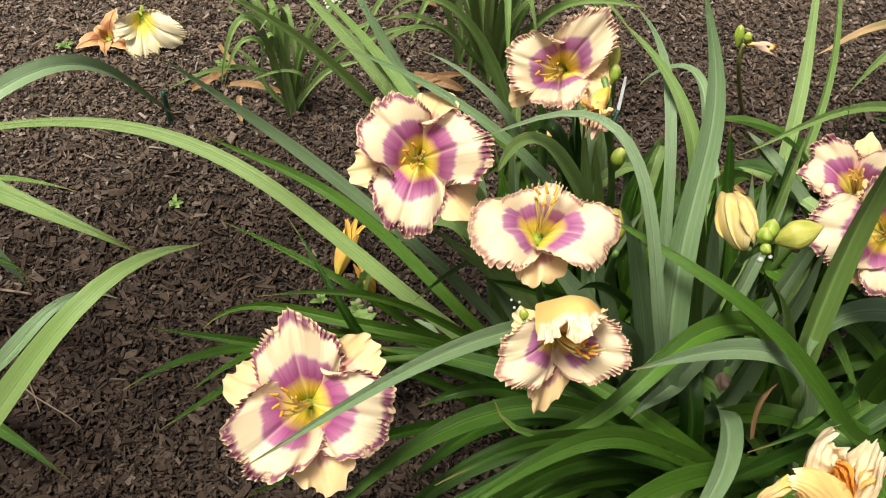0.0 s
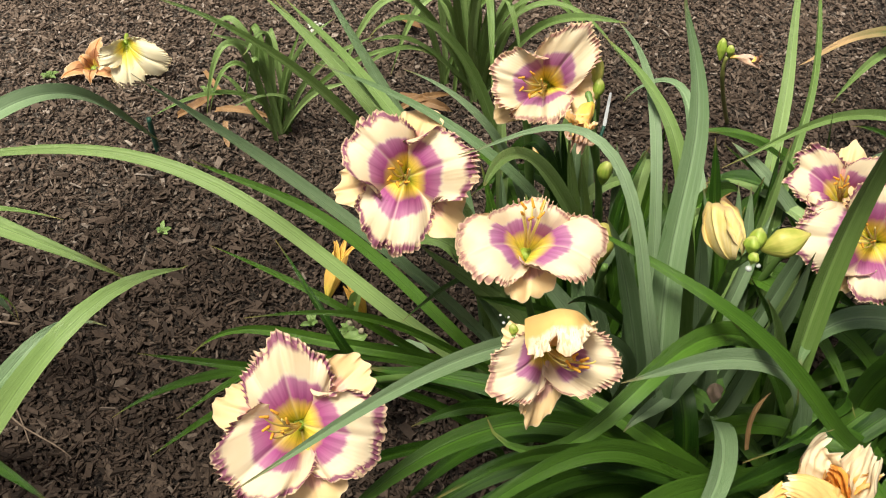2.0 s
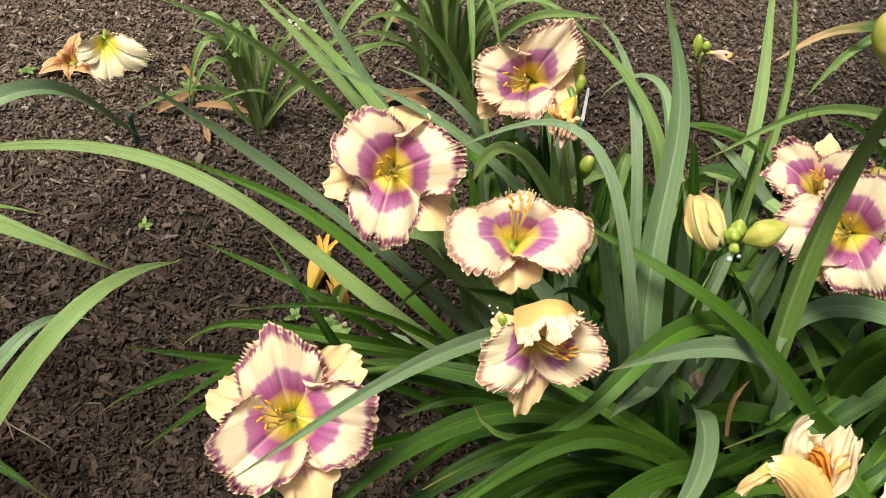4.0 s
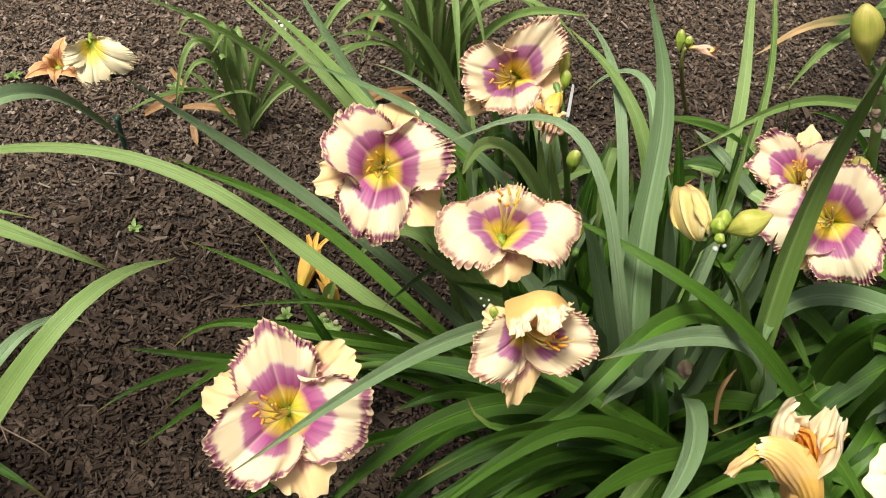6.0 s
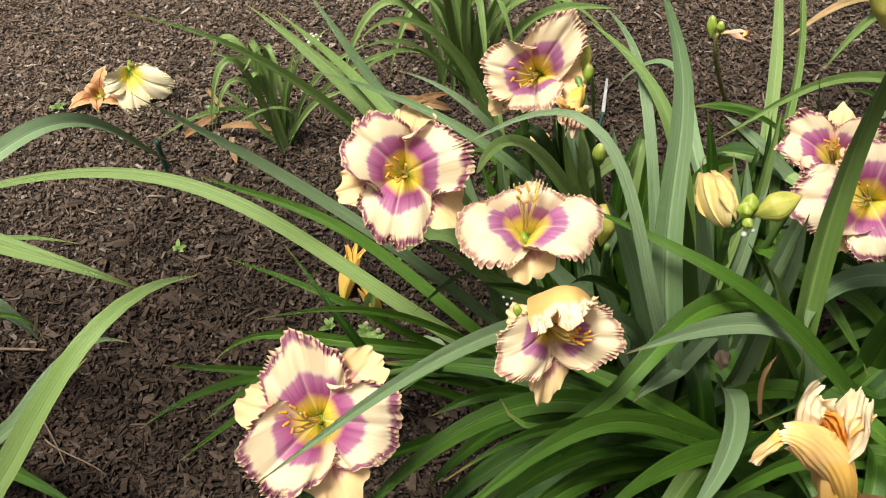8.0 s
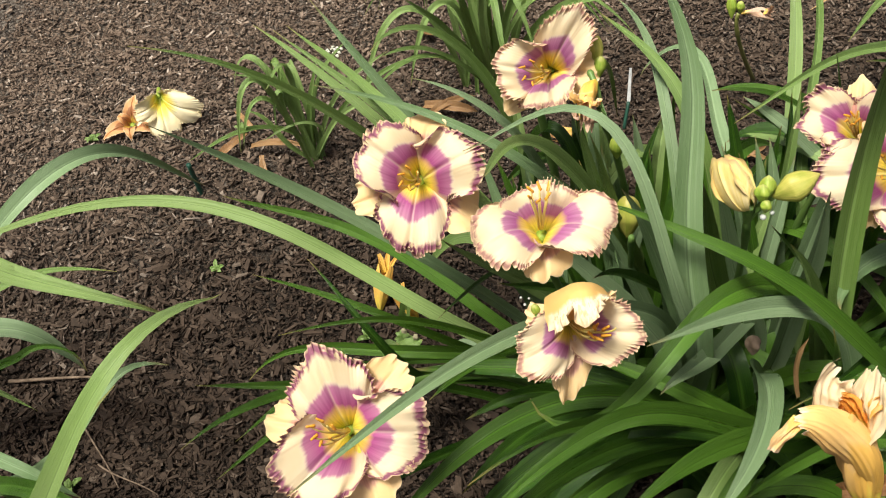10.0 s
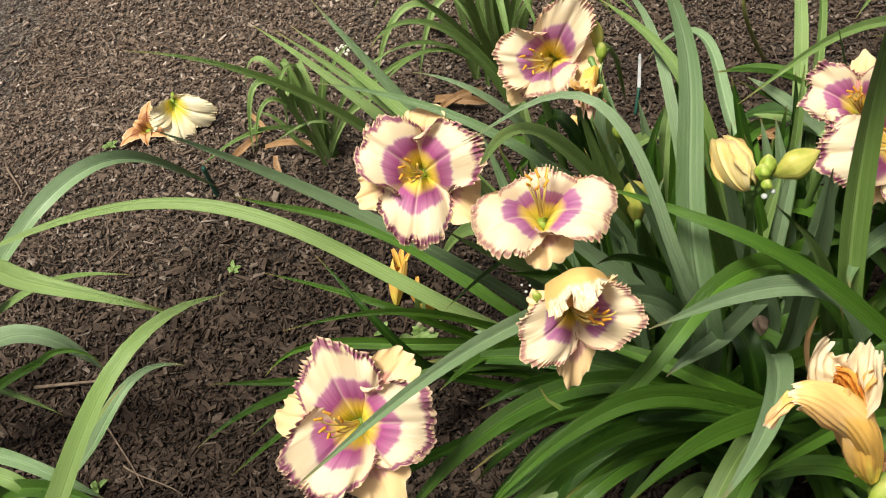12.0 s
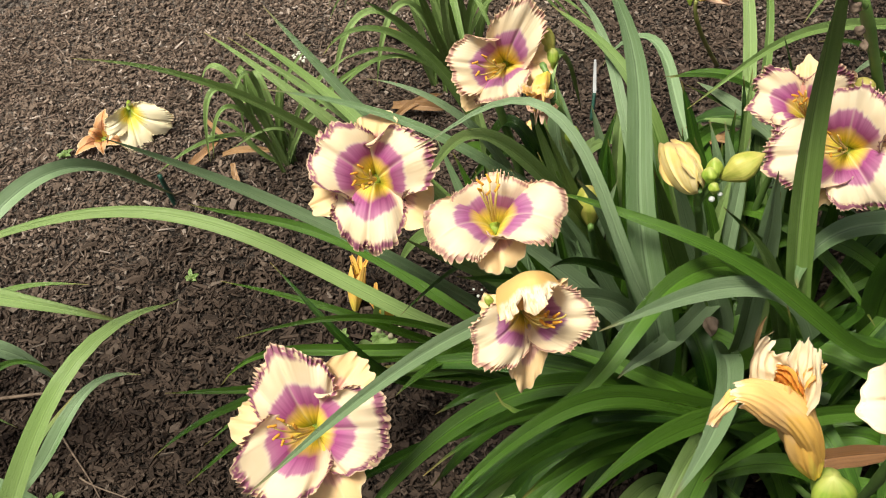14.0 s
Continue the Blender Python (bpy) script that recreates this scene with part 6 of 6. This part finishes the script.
# little white weed flower behind the small clump
white = plant("weed_flower", -0.24, 1.66, "small white flower cluster on a thin weed stalk", "weed")
part("stalk", tube([(-0.245, 1.665, 0.0), (-0.24, 1.655, 0.05), (-0.23, 1.635, 0.10), (-0.222, 1.612, 0.135)], 0.0014, 0.0010, STEM_PALE, 6, 10, "stalk"), white)
for q_ in range(11):
    a_, r_ = 2.4 * q_, 0.0045 * math.sqrt(q_)
    p_ = (-0.222 + r_ * math.cos(a_), 1.612 + r_ * math.sin(a_), 0.136 - 0.3 * r_)
    part("blossom", bud_mesh(p_, (p_[0] + 0.003 * math.cos(a_), p_[1] + 0.003 * math.sin(a_), p_[2] + 0.006), 0.0034, PALE_WHITE, "blossom", fat=0.7, ridges=0.4), white)

# plant label and stake
tag = lying("plant_label", 0.33, 1.47, "white plastic plant label on a dark green stake", "label")
part("stake", tube([(0.315, 1.454, 0.000), (0.319, 1.465, 0.015), (0.324, 1.473, 0.030), (0.327, 1.485, 0.040)], 0.0035, 0.0035, TAGGREEN, 6, 8, "stake"), tag)


def slab(name, a, b, width, thick, mat):
    a, b = Vector(a), Vector(b)
    y = (b - a).normalized()
    x = y.cross(Vector((0, -0.6, 0.8))).normalized()
    z = x.cross(y)
    g = bmesh.new()
    bmesh.ops.create_cube(g, size=1)
    bmesh.ops.bevel(g, geom=list(g.edges), offset=0.08, segments=2, affect="EDGES")
    ln = (b - a).length
    for q in g.verts:
        taper = 1 - 0.45 * max(0, q.co.y)
        q.co = (a + b) / 2 + x * (q.co.x * width * taper) + y * (q.co.y * ln) + z * (q.co.z * thick)
    me = bpy.data.meshes.new(name)
    g.to_mesh(me)
    g.free()
    me.materials.append(mat)
    return me


part("tag", slab("tag", (0.327, 1.483, 0.038), (0.340, 1.553, 0.062), 0.0065, 0.0012, TAGWHITE), tag, "white label tag")
peg = lying("garden_stake", -0.503, 1.403, "short dark green plastic stake in the mulch", "stake")
part("rod", tube([(-0.503, 1.403, -0.01), (-0.503, 1.403, 0.02), (-0.502, 1.402, 0.05), (-0.500, 1.400, 0.082)], 0.0052, 0.0044, TAGGREEN, 8, 14, "rod", knots=((0.5, 0.25), (0.8, 0.3))), peg)

# weeds and twigs
for x_, y_, k_ in ((-0.443, 1.202, 5), (-0.437, 1.557, 7), (-0.76, 1.58, 6), (-0.10, 1.02, 9), (-0.62, 0.80, 5), (-0.16, 1.03, 5)):
    weed = lying("seedling_weed", x_, y_, "tiny green weed seedling sprouting through the mulch", "weed", "weed seedlings")
    for q_ in range(k_):
        az_ = 2.4 * q_ + x_ * 7
        dx_, dy_, ln_ = math.cos(az_), math.sin(az_), 0.008 + 0.004 * (q_ % 3)
        leaf(weed, 0.0065, [(x_, y_, 0.0), (x_ + dx_ * ln_ * 0.3, y_ + dy_ * ln_ * 0.3, 0.010), (x_ + dx_ * ln_ * 0.8, y_ + dy_ * ln_ * 0.8, 0.014), (x_ + dx_ * ln_ * 1.3, y_ + dy_ * ln_ * 1.3, 0.012)], "y")
for a_, b_, r_ in (((-0.774, 0.998, 0.012), (-0.622, 0.996, 0.010), 0.0035), ((-0.639, 0.924, 0.010), (-0.540, 0.795, 0.008), 0.0018), ((-0.581, 0.825, 0.010), (-0.473, 0.777, 0.008), 0.0016), ((-0.988, 1.562, 0.012), (-0.928, 1.480, 0.010), 0.003)):
    twig = lying("twig", a_[0], a_[1], "thin brown dead stalk lying on bark mulch", "twig", "dead stalks")
    m_ = [tuple(p + (q - p) * f + (0.006 * math.sin(f * 9 + r_ * 900) if k == 1 else 0) for k, (p, q) in enumerate(zip(a_, b_))) for f in (0, 0.33, 0.66, 1)]
    part("stalk", tube(m_, r_, r_ * 0.6, HUSK, 7, 12, "stalk"), twig)

# ---- low inner leaves that fill the clumps ----
def fill(owner, count, seed, cx, cy, rad, az, reach, top, width, tones="ggy"):
    g = np.random.default_rng(seed)
    for k in range(count):
        a, r = g.uniform(0, 6.28), rad * math.sqrt(g.uniform(0, 1))
        x, y = cx + r * math.cos(a), cy + r * math.sin(a)
        d = radians(g.uniform(*az))
        ln, h = g.uniform(*reach), g.uniform(*top)
        ux, uy = math.cos(d), math.sin(d)
        leaf(owner, width * g.uniform(0.8, 1.2), [(x, y, -0.005), (x + ux * ln * 0.1, y + uy * ln * 0.1, h * 0.7), (x + ux * ln * 0.35, y + uy * ln * 0.35, h * 1.25), (x + ux * ln * 0.7, y + uy * ln * 0.7, h * 1.1), (x + ux * ln, y + uy * ln, h * g.uniform(0.25, 0.8))], tones[k % len(tones)])


fill(main, 22, 5, 0.38, 0.92, 0.13, (-60, 80), (0.20, 0.40), (0.16, 0.34), 0.020, "ggg")
fill(main, 8, 6, 0.36, 0.80, 0.10, (-170, -60), (0.15, 0.30), (0.08, 0.16), 0.020, "ggg")
fill(main, 16, 8, 0.24, 0.98, 0.12, (20, 160), (0.12, 0.25), (0.25, 0.42), 0.018, "ysg")
fill(right, 20, 7, 0.80, 0.90, 0.14, (120, 260), (0.20, 0.38), (0.18, 0.34), 0.024, "gsg")
fill(c1, 7, 9, -0.29, 1.47, 0.03, (60, 230), (0.05, 0.14), (0.16, 0.28), 0.009, "yyy")
fill(c2, 18, 10, 0.06, 1.62, 0.05, (0, 360), (0.15, 0.30), (0.20, 0.36), 0.010, "yyy")
fill(main, 26, 12, 0.50, 0.74, 0.14, (0, 360), (0.16, 0.32), (0.10, 0.26), 0.022, "ggg")
fill(main, 14, 13, 0.36, 0.72, 0.10, (180, 360), (0.16, 0.28), (0.06, 0.14), 0.020, "ggg")
fill(main, 12, 23, 0.36, 0.74, 0.08, (188, 245), (0.30, 0.46), (0.20, 0.34), 0.020, "gyg")
fill(right, 20, 14, 0.66, 0.74, 0.13, (0, 360), (0.16, 0.30), (0.08, 0.22), 0.024, "ggg")


def stand(owner, count, seed, cx, cy, rx, ry, top, width, tones):
    """Straight inner leaves that stand up between the arching ones, tips leaning outwards."""
    g = np.random.default_rng(seed)
    for k in range(count):
        x, y, h = cx + g.uniform(-rx, rx), cy + g.uniform(-ry, ry), g.uniform(*top)
        lx, ly = (x - cx) * 0.5 + g.normal(0, 0.03), g.uniform(0.02, 0.12)
        leaf(owner, width * g.uniform(0.8, 1.25), [(x, y, -0.005), (x + lx * 0.2, y + ly * 0.1, h * 0.4), (x + lx * 0.5, y + ly * 0.4, h * 0.75), (x + lx, y + ly, h)], tones[k % len(tones)])


stand(main, 26, 15, 0.32, 0.88, 0.15, 0.08, (0.34, 0.52), 0.014, "gsgy")
stand(main, 14, 16, 0.50, 0.90, 0.08, 0.06, (0.32, 0.48), 0.015, "gsg")
stand(main, 14, 17, 0.22, 1.02, 0.10, 0.06, (0.30, 0.46), 0.013, "gsy")
